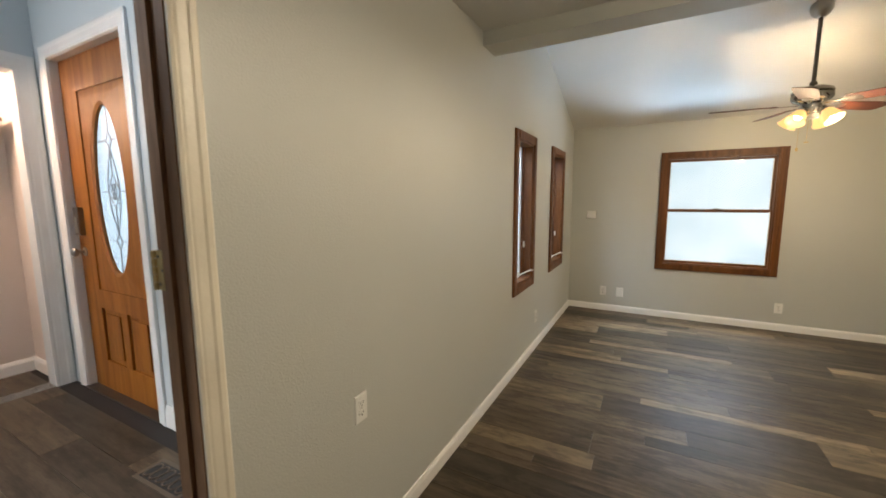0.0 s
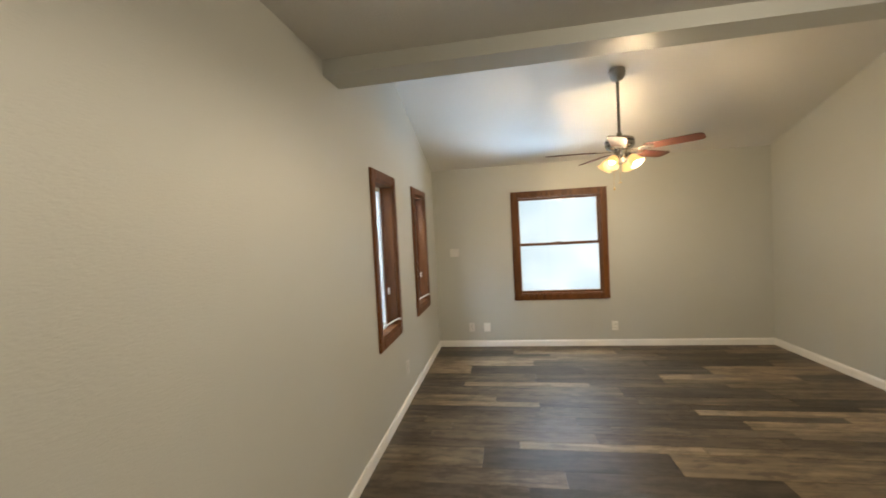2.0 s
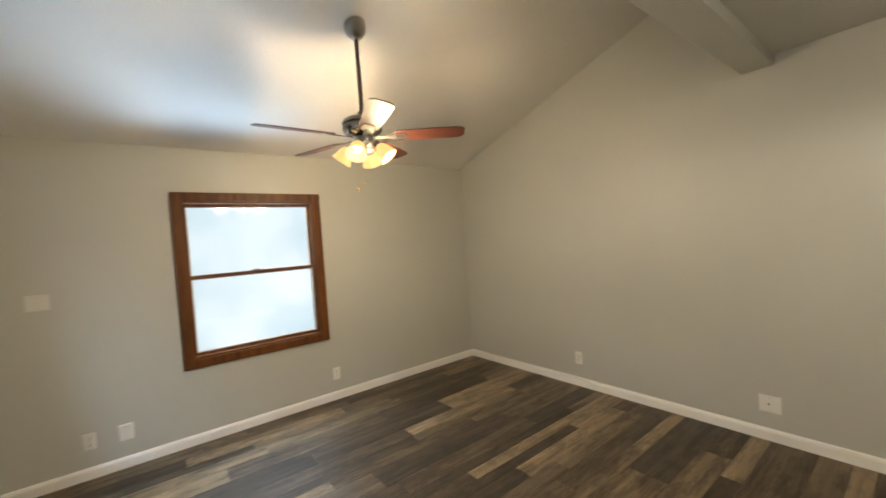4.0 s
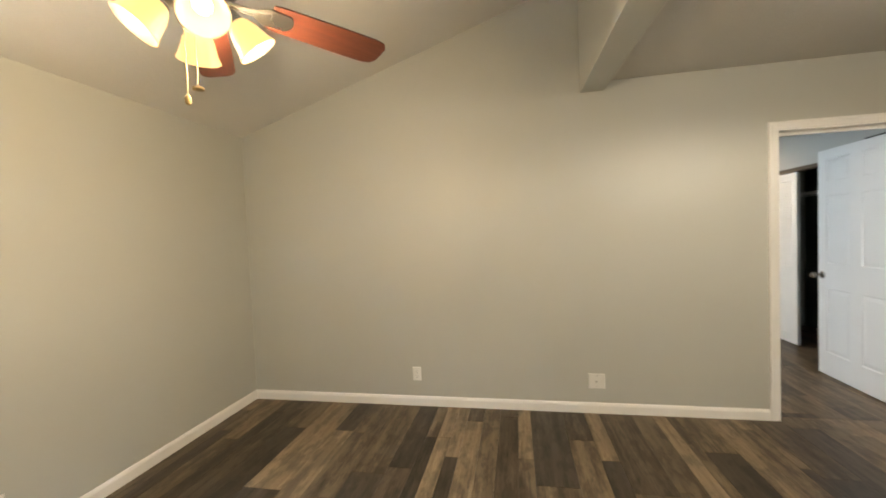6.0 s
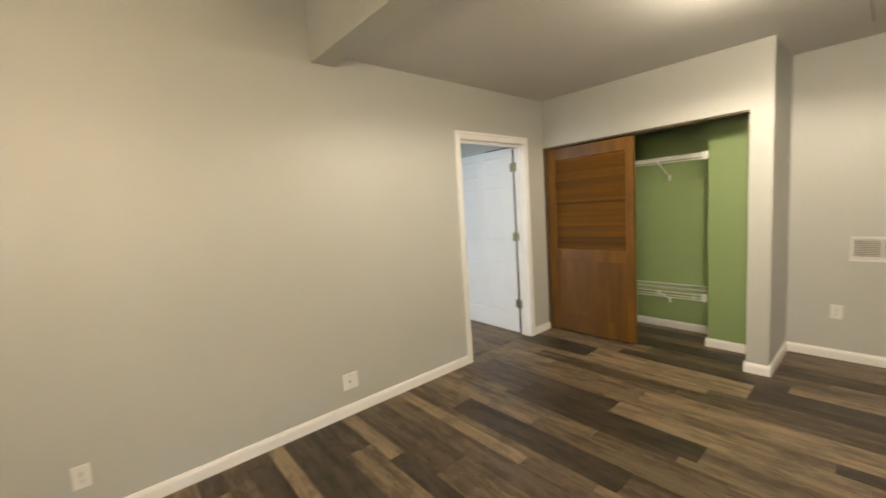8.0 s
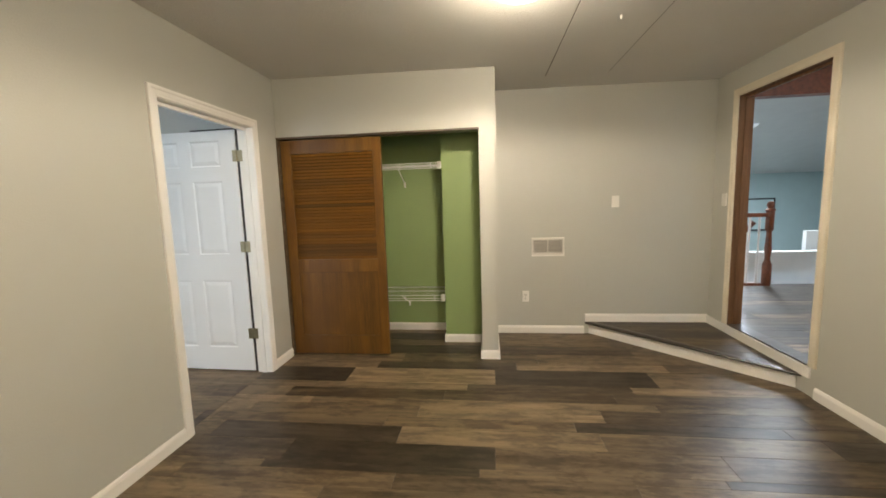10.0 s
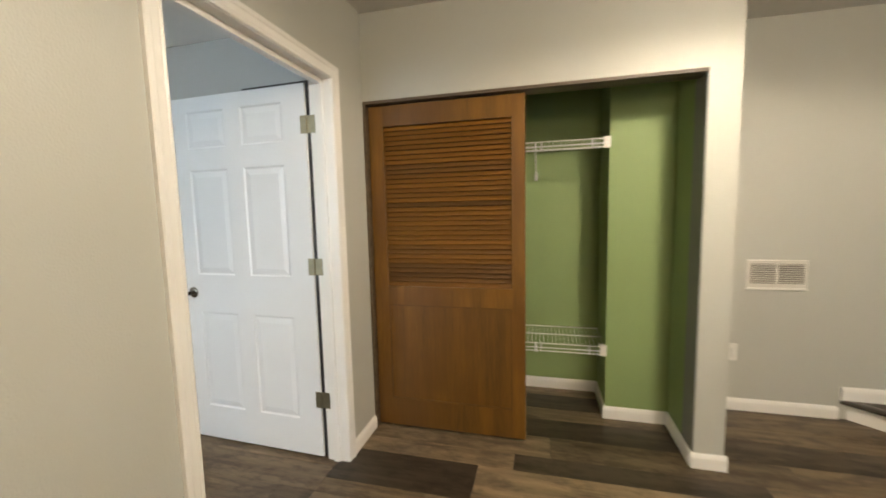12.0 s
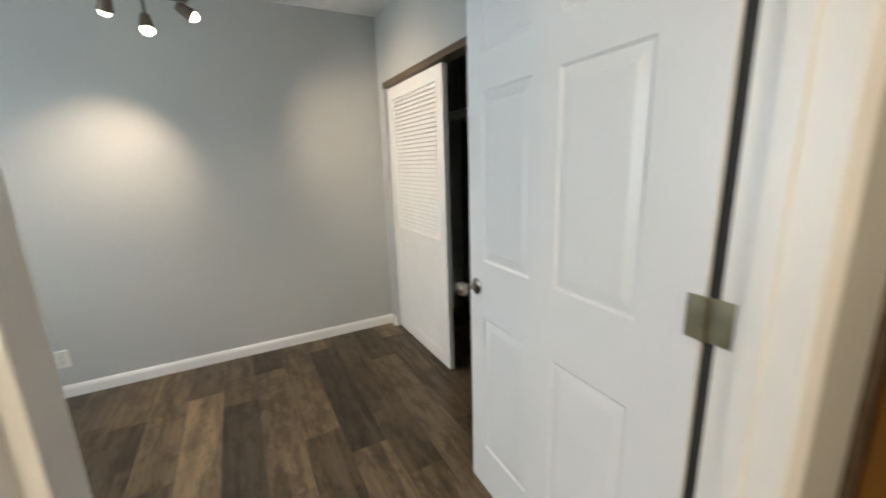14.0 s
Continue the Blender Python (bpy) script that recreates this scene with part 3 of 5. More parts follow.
lj = lining("door_frame_bedroom", "x", XR - 0.002, XR + 0.122, DOOR2[0] - 0.001, DOOR2[1] + 0.001, 0, DOOR2[3] + 0.001, 0.018, WHITE, "white painted jamb of the bedroom door")
part("door_stop", boxes((XR + 0.045, XR + 0.08, DOOR2[0] + 0.017, DOOR2[0] + 0.028, 0, 2.04), (XR + 0.045, XR + 0.08, DOOR2[1] - 0.028, DOOR2[1] - 0.017, 0, 2.04),
                        (XR + 0.045, XR + 0.08, DOOR2[0] + 0.028, DOOR2[1] - 0.028, 2.022, 2.043)), WHITE, lj, "", 0.001)
lj = lining("door_frame_entry", "x", XL - WE - 0.002, XL + 0.001, DOORWAY[0] - 0.001, DOORWAY[1] + 0.001, SILL, DOORWAY[3] + 0.001, 0.02, JAMB, "worn dark brown wooden jamb of the entry doorway")
part("door_stop", boxes((XL - 0.075, XL - 0.045, DOORWAY[0] + 0.019, DOORWAY[0] + 0.03, SILL, 2.23), (XL - 0.075, XL - 0.045, DOORWAY[1] - 0.03, DOORWAY[1] - 0.019, SILL, 2.23),
                        (XL - 0.075, XL - 0.045, DOORWAY[0] + 0.03, DOORWAY[1] - 0.03, 2.215, 2.231)), JAMB, lj, "", 0.001)
part("threshold", boxes((XL - WE - 0.004, XL + 0.004, DOORWAY[0] + 0.02, DOORWAY[1] - 0.02, SILL - 0.006, SILL + 0.004)), NOSE, lj, "dark wooden threshold", 0.003)
for z in (0.55, 1.300, 1.985):
    h = part("hinge", boxes((XL - WE - 0.002, XL - WE + 0.024, DOORWAY[1] - 0.024, DOORWAY[1] - 0.0195, z - 0.05, z + 0.05)), BRASS, lj, "aged brass hinge", 0.001)
    bm = bmesh.new()
    for k in range(5):
        rod(bm, (XL - WE - 0.010, DOORWAY[1] - 0.026, z - 0.05 + k * 0.02), (XL - WE - 0.010, DOORWAY[1] - 0.026, z - 0.0315 + k * 0.02), 0.006, 10)
    part("barrel", bm, BRASS, h)
    bm = bmesh.new()
    for dx, dz in ((0.0, 0.035), (0.014, 0.0), (0.0, -0.035)):
        rod(bm, (XL - WE + 0.006 + dx, DOORWAY[1] - 0.0255, z + dz), (XL - WE + 0.006 + dx, DOORWAY[1] - 0.023, z + dz), 0.004, 8)
    part("screw", bm, BRONZE, h)

# step platform in the corner by the entry doorway: a triangle with a dark rounded nosing and a white riser
def prism(bm, pts, z0, z1):
    lo, hi = [bm.verts.new((*p, z0)) for p in pts], [bm.verts.new((*p, z1)) for p in pts]
    bm.faces.new(lo[::-1]), bm.faces.new(hi)
    for k in range(len(pts)):
        j = (k + 1) % len(pts)
        bm.faces.new((lo[k], lo[j], hi[j], hi[k]))


PA, PB = Vector((0.455, YB)), Vector((XL, 1.12))
along = (PB - PA).normalized()
face = Vector((-along.y, along.x)) * -1
step = thing("entry_platform", "low triangular step platform with plank top, dark nosing and white riser", "step")
bm = bmesh.new()
prism(bm, [tuple(PA), tuple(PB), (XL, YB)], 0.0, PLAT - 0.022)
part("riser", bm, WHITE, step)
bm = bmesh.new()
n0, n1 = PA + along * -0.02 + face * 0.03, PB + along * 0.03 + face * 0.03
m = Matrix.Translation((n0.x, n0.y, PLAT - 0.011)) @ Matrix.Rotation(math.atan2(along.y, along.x), 4, "Z")
L = (n1 - n0).length
prof = [(0.0, -0.011), (-0.007, -0.006), (-0.010, 0.002), (-0.006, 0.009), (0.002, 0.013), (0.05, 0.013), (0.055, 0.011), (0.055, -0.011)]
rows = [[bm.verts.new(m @ Vector((s, 0, 0)) + Vector((*(-face * w), z))) for w, z in prof] for s in (0, L)]
for k in range(len(prof)):
    j = (k + 1) % len(prof)
    bm.faces.new((rows[0][k], rows[0][j], rows[1][j], rows[1][k]))
bm.faces.new(rows[0]), bm.faces.new(rows[1][::-1])
part("nosing", bm, NOSE, step, "dark brown rounded stair nosing", 0, True)
q0, q1 = PA - face * 0.025, PB - face * 0.025
edge_x = lambda y: q0.x + (q1.x - q0.x) * (y - q0.y) / (q1.y - q0.y)
for k, tone in zip(range(7), (0, 1, 0, 2, 1, 0, 1)):
    ya, yb = YB + 0.16 * k, min(YB + 0.16 * (k + 1), q1.y - 0.002)
    if yb - ya < 0.02:
        continue
    bm = bmesh.new()
    prism(bm, [(XL, ya + 0.001), (edge_x(ya), ya + 0.001), (max(edge_x(yb), XL + 0.003), yb - 0.001), (XL, yb - 0.001)], PLAT - 0.021, PLAT)
    part("plank", bm, PLANKS[tone], step)
slab("trim_entry_riser", [(XL + 0.001, XL + 0.016, YB, 1.24, PLAT, SILL - 0.008)], WHITE, "white riser board below the entry threshold", "trim", 0.003)


# ---- windows ----
def casement(name, w, tilt_group):
    y0, y1, z0, z1 = w
    i = inner(w)
    win = thing(name, "narrow casement window with dark stained wood trim and a white crank", "window", kind="structure")

    def bx(nm, mat, *s, bevel=0.002, label="", parent=win):
        return part(nm, boxes(*s), mat, parent, label, bevel)
    for nm, s in (("side_trim", (y0, i[0], z0, z1)), ("side_trim", (i[1], y1, z0, z1)), ("head_trim", (i[0], i[1], i[3], z1)), ("apron_trim", (i[0], i[1], z0, i[2]))):
        bx(nm, STAIN, (XL, XL + 0.016, *s), (XL + 0.0155, XL + 0.02, s[0] + 0.008, s[1] - 0.008, s[2] + 0.008, s[3] - 0.008), bevel=0.003)
    d = XL - 0.125
    bx("side_jamb", STAIN, (d, XL + 0.004, i[0] - 0.001, i[0] + 0.014, i[2], i[3]))
    bx("side_jamb", STAIN, (d, XL + 0.004, i[1] - 0.014, i[1] + 0.001, i[2], i[3]))
    bx("head_jamb", STAIN, (d, XL + 0.004, i[0] + 0.014, i[1] - 0.014, i[3] - 0.014, i[3] + 0.001))
    bx("stool", STAIN, (d, XL + 0.004, i[0] + 0.014, i[1] - 0.014, i[2] - 0.001, i[2] + 0.02))
    bx("stop", STAIN, (d + 0.035, d + 0.05, i[1] - 0.03, i[1] - 0.014, i[2] + 0.02, i[3] - 0.014), (d + 0.035, d + 0.05, i[0] + 0.014, i[0] + 0.022, i[2] + 0.02, i[3] - 0.014))
    a, b, c, e = i[0] + 0.014, i[1] - 0.014, i[2] + 0.02, i[3] - 0.014
    f = 0.032
    sash = bx("sash", VINYL, (d, d + 0.03, a, a + f, c, e), (d, d + 0.03, b - f, b, c, e), (d, d + 0.03, a + f, b - f, c, c + f), (d, d + 0.03, a + f, b - f, e - f, e),
              bevel=0.003, label="pale vinyl sash frame")
    p = bx("pane", PANE, (d + 0.010, d + 0.014, a + f - 0.004, b - f + 0.004, c + f - 0.004, e - f + 0.004), bevel=0)
    p.visible_shadow = False
    blind = part("blind", bmesh.new(), BLIND, win, "closed white mini blind between the panes")
    n = int((e - c - 2 * f) / 0.0165)
    base = None
    for k in range(n):
        z = c + f + 0.008 + k * 0.0165
        if base is None:
            bm = bmesh.new()
            v = [bm.verts.new((x, y, zz)) for x, zz in ((-0.005, 0.0055), (0.0, 0.001), (0.004, -0.0055)) for y in (0, b - a - 2 * f - 0.004)]
            bm.faces.new((v[0], v[1], v[3], v[2])), bm.faces.new((v[2], v[3], v[5], v[4]))
            s = part("slat", bm, BLIND, blind)
            base = s.data
        else:
            s = new("slat", base)
            s.parent = blind
        s.location = (d - 0.010, a + f + 0.002, z)
    lock = bx("lock_lever", PLASTIC, (XL - 0.07, XL - 0.055, i[1] - 0.022, i[1] - 0.014, 1.03, 1.085), label="white sash lock lever", bevel=0.004)
    bm = bmesh.new()
    ym = i[1] - 0.16
    rod(bm, (d + 0.045, ym, c + 0.004), (d + 0.075, ym, c + 0.03), 0.009)
    rod(bm, (d + 0.075, ym, c + 0.028), (XL + 0.02, ym + 0.085, c + 0.062), 0.006)
    rod(bm, (XL + 0.02, ym + 0.085, c + 0.062), (XL + 0.045, ym + 0.088, c + 0.060), 0.007)
    box(bm, d + 0.032, d + 0.06, ym - 0.035, ym + 0.035, c, c + 0.016)
    part("crank_handle", bm, PLASTIC, win, "white folding crank handle", 0.001)
    return win


casement("window_1", W1, "")
casement("window_2", W2, "")

win = thing("window_3", "double-hung window with dark stained wood trim and bright panes", "window", kind="structure")
x0, x1, z0, z1 = WF
i = inner(WF)


def wp(nm, mat, *s, bevel=0.002, label="", parent=win):
    return part(nm, boxes(*s), mat, parent, label, bevel)


for nm, s in (("side_trim", (x0, i[0], z0, z1)), ("side_trim", (i[1], x1, z0, z1)), ("head_trim", (i[0], i[1], i[3], z1)), ("apron_trim", (i[0], i[1], z0, i[2]))):
    wp(nm, STAIN, (s[0], s[1], YF - 0.016, YF, s[2], s[3]), (s[0] + 0.008, s[1] - 0.008, YF - 0.02, YF - 0.0155, s[2] + 0.008, s[3] - 0.008), bevel=0.003)
wp("side_jamb", STAIN, (i[0] - 0.001, i[0] + 0.014, YF - 0.004, YF + 0.14, i[2], i[3]))
wp("side_jamb", STAIN, (i[1] - 0.014, i[1] + 0.001, YF - 0.004, YF + 0.14, i[2], i[3]))
wp("head_jamb", STAIN, (i[0] + 0.014, i[1] - 0.014, YF - 0.004, YF + 0.14, i[3] - 0.014, i[3] + 0.001))
wp("stool", STAIN, (i[0] + 0.014, i[1] - 0.014, YF - 0.004, YF + 0.14, i[2] - 0.001, i[2] + 0.014))
RAIL = 1.32
for nm, za, zb, d, f in (("lower_sash", i[2] + 0.014, RAIL + 0.018, 0.04, 0.016), ("upper_sash", RAIL - 0.018, i[3] - 0.014, 0.075, 0.018)):
    a, b = i[0] + 0.014, i[1] - 0.014
    ya, yb = YF + d, YF + d + 0.03
    s = part(nm, boxes((a, a + f, ya, yb, za, zb), (b - f, b, ya, yb, za, zb), (a + f, b - f, ya, yb, za, za + f + 0.01), (a + f, b - f, ya, yb, zb - 0.026, zb)), STAIN, win,
             "dark stained sash", 0.002)
    p = part("pane", boxes((a + f - 0.003, b - f + 0.003, ya + 0.012, ya + 0.016, za + f + 0.007, zb - 0.023)), PANE, s)
    p.visible_shadow = False
    part("bead", boxes((a + f, b - f, ya - 0.002, ya + 0.004, za + f + 0.01, za + f + 0.02), (a + f, a + f + 0.008, ya - 0.002, ya + 0.004, za + f + 0.02, zb - 0.026),
                       (b - f - 0.008, b - f, ya - 0.002, ya + 0.004, za + f + 0.02, zb - 0.026)), VINYL, s, "pale glazing bead", 0.001)
part("sash_lock", boxes((0.88, 0.94, YF + 0.028, YF + 0.05, RAIL + 0.018, RAIL + 0.03)), BRONZE, win, "", 0.003)


# ---- doors ----
def rail_panel(bm, u0, u1, v0, v1, d, depth=0.006, w=0.028, raised=True):
    """A moulded panel on a door face: sunk border and a raised field. u along the door, v up; d = the face, pointing to +."""
    def r(a, h):
        return [bm.verts.new((x, d + h, z)) for x, z in ((u0 + a, v0 + a), (u1 - a, v0 + a), (u1 - a, v1 - a), (u0 + a, v1 - a))]
    rings = [r(0, 0), r(0.008, -depth), r(0.014, -depth), r(0.014 + w, -0.001 if raised else -depth)]
    for p, q in zip(rings, rings[1:]):
        for k in range(4):
            j = (k + 1) % 4
            bm.faces.new((p[k], p[j], q[j], q[k]))
    bm.faces.new(rings[-1])


def panelled_leaf(width, height, panels, thick, mat, parent, face_both=True, name="leaf"):
    """A door leaf with moulded panels on its front (+y) face; u from 0 to width."""
    bm = bmesh.new()
    us = sorted({0, width, *(p[0] for p in panels), *(p[1] for p in panels)})
    vs = sorted({0, height, *(p[2] for p in panels), *(p[3] for p in panels)})
    for a, b in zip(us, us[1:]):
        for c, e in zip(vs, vs[1:]):
            if any(p[0] - 1e-6 <= a and b <= p[1] + 1e-6 and p[2] - 1e-6 <= c and e <= p[3] + 1e-6 for p in panels):
                continue
            bm.faces.new([bm.verts.new((x, 0, z)) for x, z in ((a, c), (b, c), (b, e), (a, e))])
    for p in panels:
        rail_panel(bm, *p, 0)
    bmesh.ops.remove_doubles(bm, verts=bm.verts, dist=1e-5)
    for s in (((0, 0, 0), (0, 0, height), (0, -thick, height), (0, -thick, 0)), ((width, 0, 0), (width, 0, height), (width, -thick, height), (width, -thick, 0)),
              ((0, 0, height), (width, 0, height), (width, -thick, height), (0, -thick, height)), ((0, 0, 0), (width, 0, 0), (width, -thick, 0), (0, -thick, 0)),
              ((0, -thick, 0), (width, -thick, 0), (width, -thick, height), (0, -thick, height))):
        bm.faces.new([bm.verts.new(v) for v in s])
    bmesh.ops.remove_doubles(bm, verts=bm.verts, dist=1e-5)
    return part(name, bm, mat, parent)


# white six-panel bedroom door, standing open
ang = math.degrees(math.atan2(1.016 - 1.047, 4.40 - 3.49))
door = thing("bedroom_door", "white six-panel door standing wide open", "door", m=pose(3.497, 1.047, 0.012, 0, 0, ang))
DW, DH = 0.89, 2.025
cols = ((0.145, 0.415), (0.525, 0.795))
rws = ((0.205, 0.79), (1.015, 1.62), (1.74, 1.945))
panelled_leaf(DW, DH, [(*c, *r) for c in cols for r in rws], 0.035, DOORW, door)
bm = bmesh.new()
ring(bm, [(0.0, 0.0), (0.032, 0.0), (0.032, 0.004), (0.026, 0.009), (0.012, 0.011), (0.011, 0.035), (0.014, 0.04)], 24, pose(0.84, 0, 0.905, -90))
part("handle_rose", bm, CHROME, door, "satin nickel rose", smooth=True)
bm = bmesh.new()
ring(bm, [(0.010, 0.0), (0.010, 0.014), (0.020, 0.020), (0.026, 0.032), (0.027, 0.045), (0.022, 0.056), (0.012, 0.060), (0.0, 0.061)], 24, pose(0.84, 0.03, 0.905, -90))
part("door_knob", bm, CHROME, door, "satin nickel knob", smooth=True)
# black strip put in for the unlit hinge gap, with a leg along the head
part("edge_strip", boxes((-0.025, -0.0005, -0.030, -0.012, 0.0, DH + 0.014), (-0.0005, 0.40, -0.030, -0.012, DH + 0.0005, DH + 0.014)), SLOT, door, "dark strip round the hinge corner, standing for shade in the gap")
for z in (0.331, 1.075, 1.817):
    h = part("hinge", boxes((-0.054, -0.008, -0.004, -0.001, z - 0.045, z + 0.045), (-0.008, 0.03, 0.0005, 0.003, z - 0.045, z + 0.045)), BRASSG, door, "dull brass hinge", 0.001)
    bm = bmesh.new()
    for k in range(3):
        rod(bm, (-0.006, 0.002, z - 0.045 + k * 0.03), (-0.006, 0.002, z - 0.0165 + k * 0.03), 0.0065, 10)
    part("barrel", bm, BRASSG, h)


def louvred_door(name, label, x0, x1, y_face, z0, z1, louvre, panel, mats, slat_t, group, flip=False):
    """A sliding closet door: stiles, rails, a field of slanted slats above and a flat panel below. Faces +y."""
    main, slat = mats[:2]
    th = thing(name, label, "closet door", group)
    lx0, lx1, lz0, lz1 = louvre
    px0, px1, pz0, pz1 = panel
    t = 0.034
    y0, y1 = y_face - t, y_face

    def b(nm, *s, bevel=0.003, mat=main):
        return part(nm, boxes(*s), mat, th, "", bevel)
    b("stile", (x0, lx0, y0, y1, z0, z1))
    b("stile", (lx1, x1, y0, y1, z0, z1))
    b("top_rail", (lx0, lx1, y0, y1, lz1, z1))
    b("middle_rail", (lx0, lx1, y0, y1, pz1, lz0))
    b("bottom_rail", (lx0, lx1, y0, y1, z0, pz0))
    cuts = (0.0, 0.27, 0.52, 0.76, 1.0)
    for c0, c1 in zip(cuts, cuts[1:]):       # the lower field is glued up from four boards
        b("panel", (px0 + (px1 - px0) * c0, px0 + (px1 - px0) * c1, y0 + 0.012, y1 - 0.008, pz0 - 0.003, pz1 + 0.003), bevel=0.0006)
    b("panel_bead", (px0, px1, y1 - 0.009, y1 - 0.002, pz1 - 0.008, pz1), (px0, px1, y1 - 0.009, y1 - 0.002, pz0, pz0 + 0.008),
      (px0, px0 + 0.008, y1 - 0.009, y1 - 0.002, pz0 + 0.008, pz1 - 0.008), (px1 - 0.008, px1, y1 - 0.009, y1 - 0.002, pz0 + 0.008, pz1 - 0.008), bevel=0.001)
    # sheet in place of the shade behind the slats, near black on amber doors
    field = part("louvre_field", boxes((lx0, lx1, y0 - 0.001, y0 + 0.003, lz0, lz1)), mats[2], th, "backing sheet coloured for the shade behind the slats")
    n = int((lz1 - lz0) / slat_t)
    base = None
    for k in range(n):
        if base is None:
            bm = bmesh.new()
            box(bm, 0, lx1 - lx0 - 0.002, -0.0158, 0.0158, -0.0026, 0.0026)
            bmesh.ops.bevel(bm, geom=[e for e in bm.edges if abs(e.verts[0].co.x - e.verts[1].co.x) > 0.01], offset=0.0010, segments=1, affect="EDGES")
            s = part("slat", bm, slat, field)
            base = s.data
            aged = base.copy()
            aged.materials[0] = mats[3]
        else:
            s = new("slat", aged if k in (1, 2, 3, 4, 7, 17, 24, 25) else base)
            s.parent = field
        s.matrix_basis = pose(lx0 + 0.001, (y0 + y1) / 2 + 0.001, lz0 + (k + 0.5) * slat_t, -54)
    return th


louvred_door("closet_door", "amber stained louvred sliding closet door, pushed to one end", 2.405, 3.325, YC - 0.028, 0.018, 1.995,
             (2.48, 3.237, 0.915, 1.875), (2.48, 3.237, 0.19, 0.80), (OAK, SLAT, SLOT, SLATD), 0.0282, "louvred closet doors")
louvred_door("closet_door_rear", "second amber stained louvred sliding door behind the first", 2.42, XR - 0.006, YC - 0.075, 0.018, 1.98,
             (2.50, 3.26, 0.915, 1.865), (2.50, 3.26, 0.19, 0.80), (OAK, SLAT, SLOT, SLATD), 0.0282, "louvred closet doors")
louvred_door("bedroom_closet_door", "white louvred sliding closet door in the bedroom", 5.215, 6.11, R2Y0 - 0.028, 0.012, 1.955,
             (5.30, 6.025, 0.90, 1.87), (5.30, 6.025, 0.10, 0.78), (WHITE, WHITE, GREYPL, WHITE), 0.0285, "louvred closet doors")
tr = thing("trim_closet_track", "dark brown track and lining strip of the closet opening", "trim", kind="structure")
part("head_strip", boxes((1.545, XR, YC - 0.118, YC + 0.003, 2.004, 2.021)), DKTRIM, tr, "", 0.002)
part("side_strip", boxes((XR - 0.016, XR - 0.001, YC - 0.118, YC + 0.003, 0.0, 2.004)), DKTRIM, tr, "", 0.002)
part("side_strip", boxes((1.545, 1.549, YC - 0.16, YC - 0.004, BH, 2.004)), GREYST, tr, "", 0.0)
tr = thing("trim_bedroom_closet_track", "dark brown track of the bedroom closet", "trim", kind="structure")
part("head_strip", boxes((C2[0], C2[1], R2Y0 - 0.09, R2Y0 + 0.004, 1.962, 2.001)), DKTRIM, tr, "", 0.002)


# ---- wire shelves in the closets ----
def wire_shelf(name, label, x0, x1, y0, y1, z, rod_drop=0.045):
    sh = thing(name, label, "shelf", "wire closet shelves")
    bm = bmesh.new()
    for y in (y0 + 0.01, (y0 + y1) / 2, y1):
        rod(bm, (x0, y, z), (x1, y, z), 0.0033, 6)
    rod(bm, (x0, y1 + 0.004, z - 0.028), (x1, y1 + 0.004, z - 0.028), 0.0033, 6)
    rod(bm, (x0, y1 + 0.004, z - 0.05), (x1, y1 + 0.004, z - 0.05), 0.0033, 6)
    part("long_wire", bm, WIRE, sh)
    bm = bmesh.new()
    n = int((x1 - x0) / 0.026)
    for k in range(n):
        x = x0 + (k + 0.5) * (x1 - x0) / n
        rod(bm, (x, y0, z + 0.003), (x, y1, z + 0.003), 0.0014, 4)
    tagged(part("cross_wire", bm, WIRE, sh), kind="stuff")
    for k in range(int((x1 - x0) / 0.30) + 1):
        x = x0 + 0.1 + k * 0.30
        if x < x1:
            part("hanger_strap", boxes((x - 0.004, x + 0.004, y1, y1 + 0.006, z - 0.052, z + 0.004)), WIRE, sh, "", 0.001)
    part("end_bracket", boxes((x0 - 0.002, x0 + 0.035, y1 - 0.02, y1 + 0.012, z - 0.056, z + 0.010)), PLASTIC, sh, "white plastic end bracket", 0.003)
    bm = bmesh.new()
    xb = x0 + 0.44
    rod(bm, (xb, y1 - 0.02, z - 0.004), (xb, y0 + 0.003, z - 0.17), 0.0045, 6)
    box(bm, xb - 0.01, xb + 0.01, y0, y0 + 0.005, z - 0.21, z - 0.15)
    part("support_arm", bm, WIRE, sh, "white diagonal support arm", 0)
    return sh


wire_shelf("wire_shelf", "white wire shelf with hanging rail, high on the green wall", 1.919, XR - 0.006, -0.108, 0.295, 1.785)
wire_shelf("wire_shelf", "white wire shelf with hanging rail, low on the green wall", 1.919, XR - 0.006, -0.108, 0.295, 0.485)
wire_shelf("wire_shelf", "white wire closet shelf in the dark bedroom closet", 4.06, R2X - 0.005, R2Y0 - 0.748, R2Y0 - 0.36, 1.75)


# ---- wall plates ----
def plate_frame(axis, a, out, u, z):
    """Local x along the wall, local y out of it, local z up."""
    if axis == "x":
        return Matrix(((0, out, 0, a), (-out, 0, 0, u), (0, 0, 1, z), (0, 0, 0, 1)))
    return Matrix(((out, 0, 0, u), (0, out, 0, a), (0, 0, 1, z), (0, 0, 0, 1)))


def plate_body(bm, w, h):
    pts = [(-w / 2, 0, -h / 2), (w / 2, 0, -h / 2), (w / 2, 0, h / 2), (-w / 2, 0, h / 2)]
    e = 0.004
    lo = [bm.verts.new(p) for p in pts]
    hi = [bm.verts.new((p[0] - math.copysign(e, p[0]), 0.006, p[2] - math.copysign(e, p[2]))) for p in pts]
    for k in range(4):
        j = (k + 1) % 4
        bm.faces.new((lo[k], lo[j], hi[j], hi[k]))
    bm.faces.new(hi)


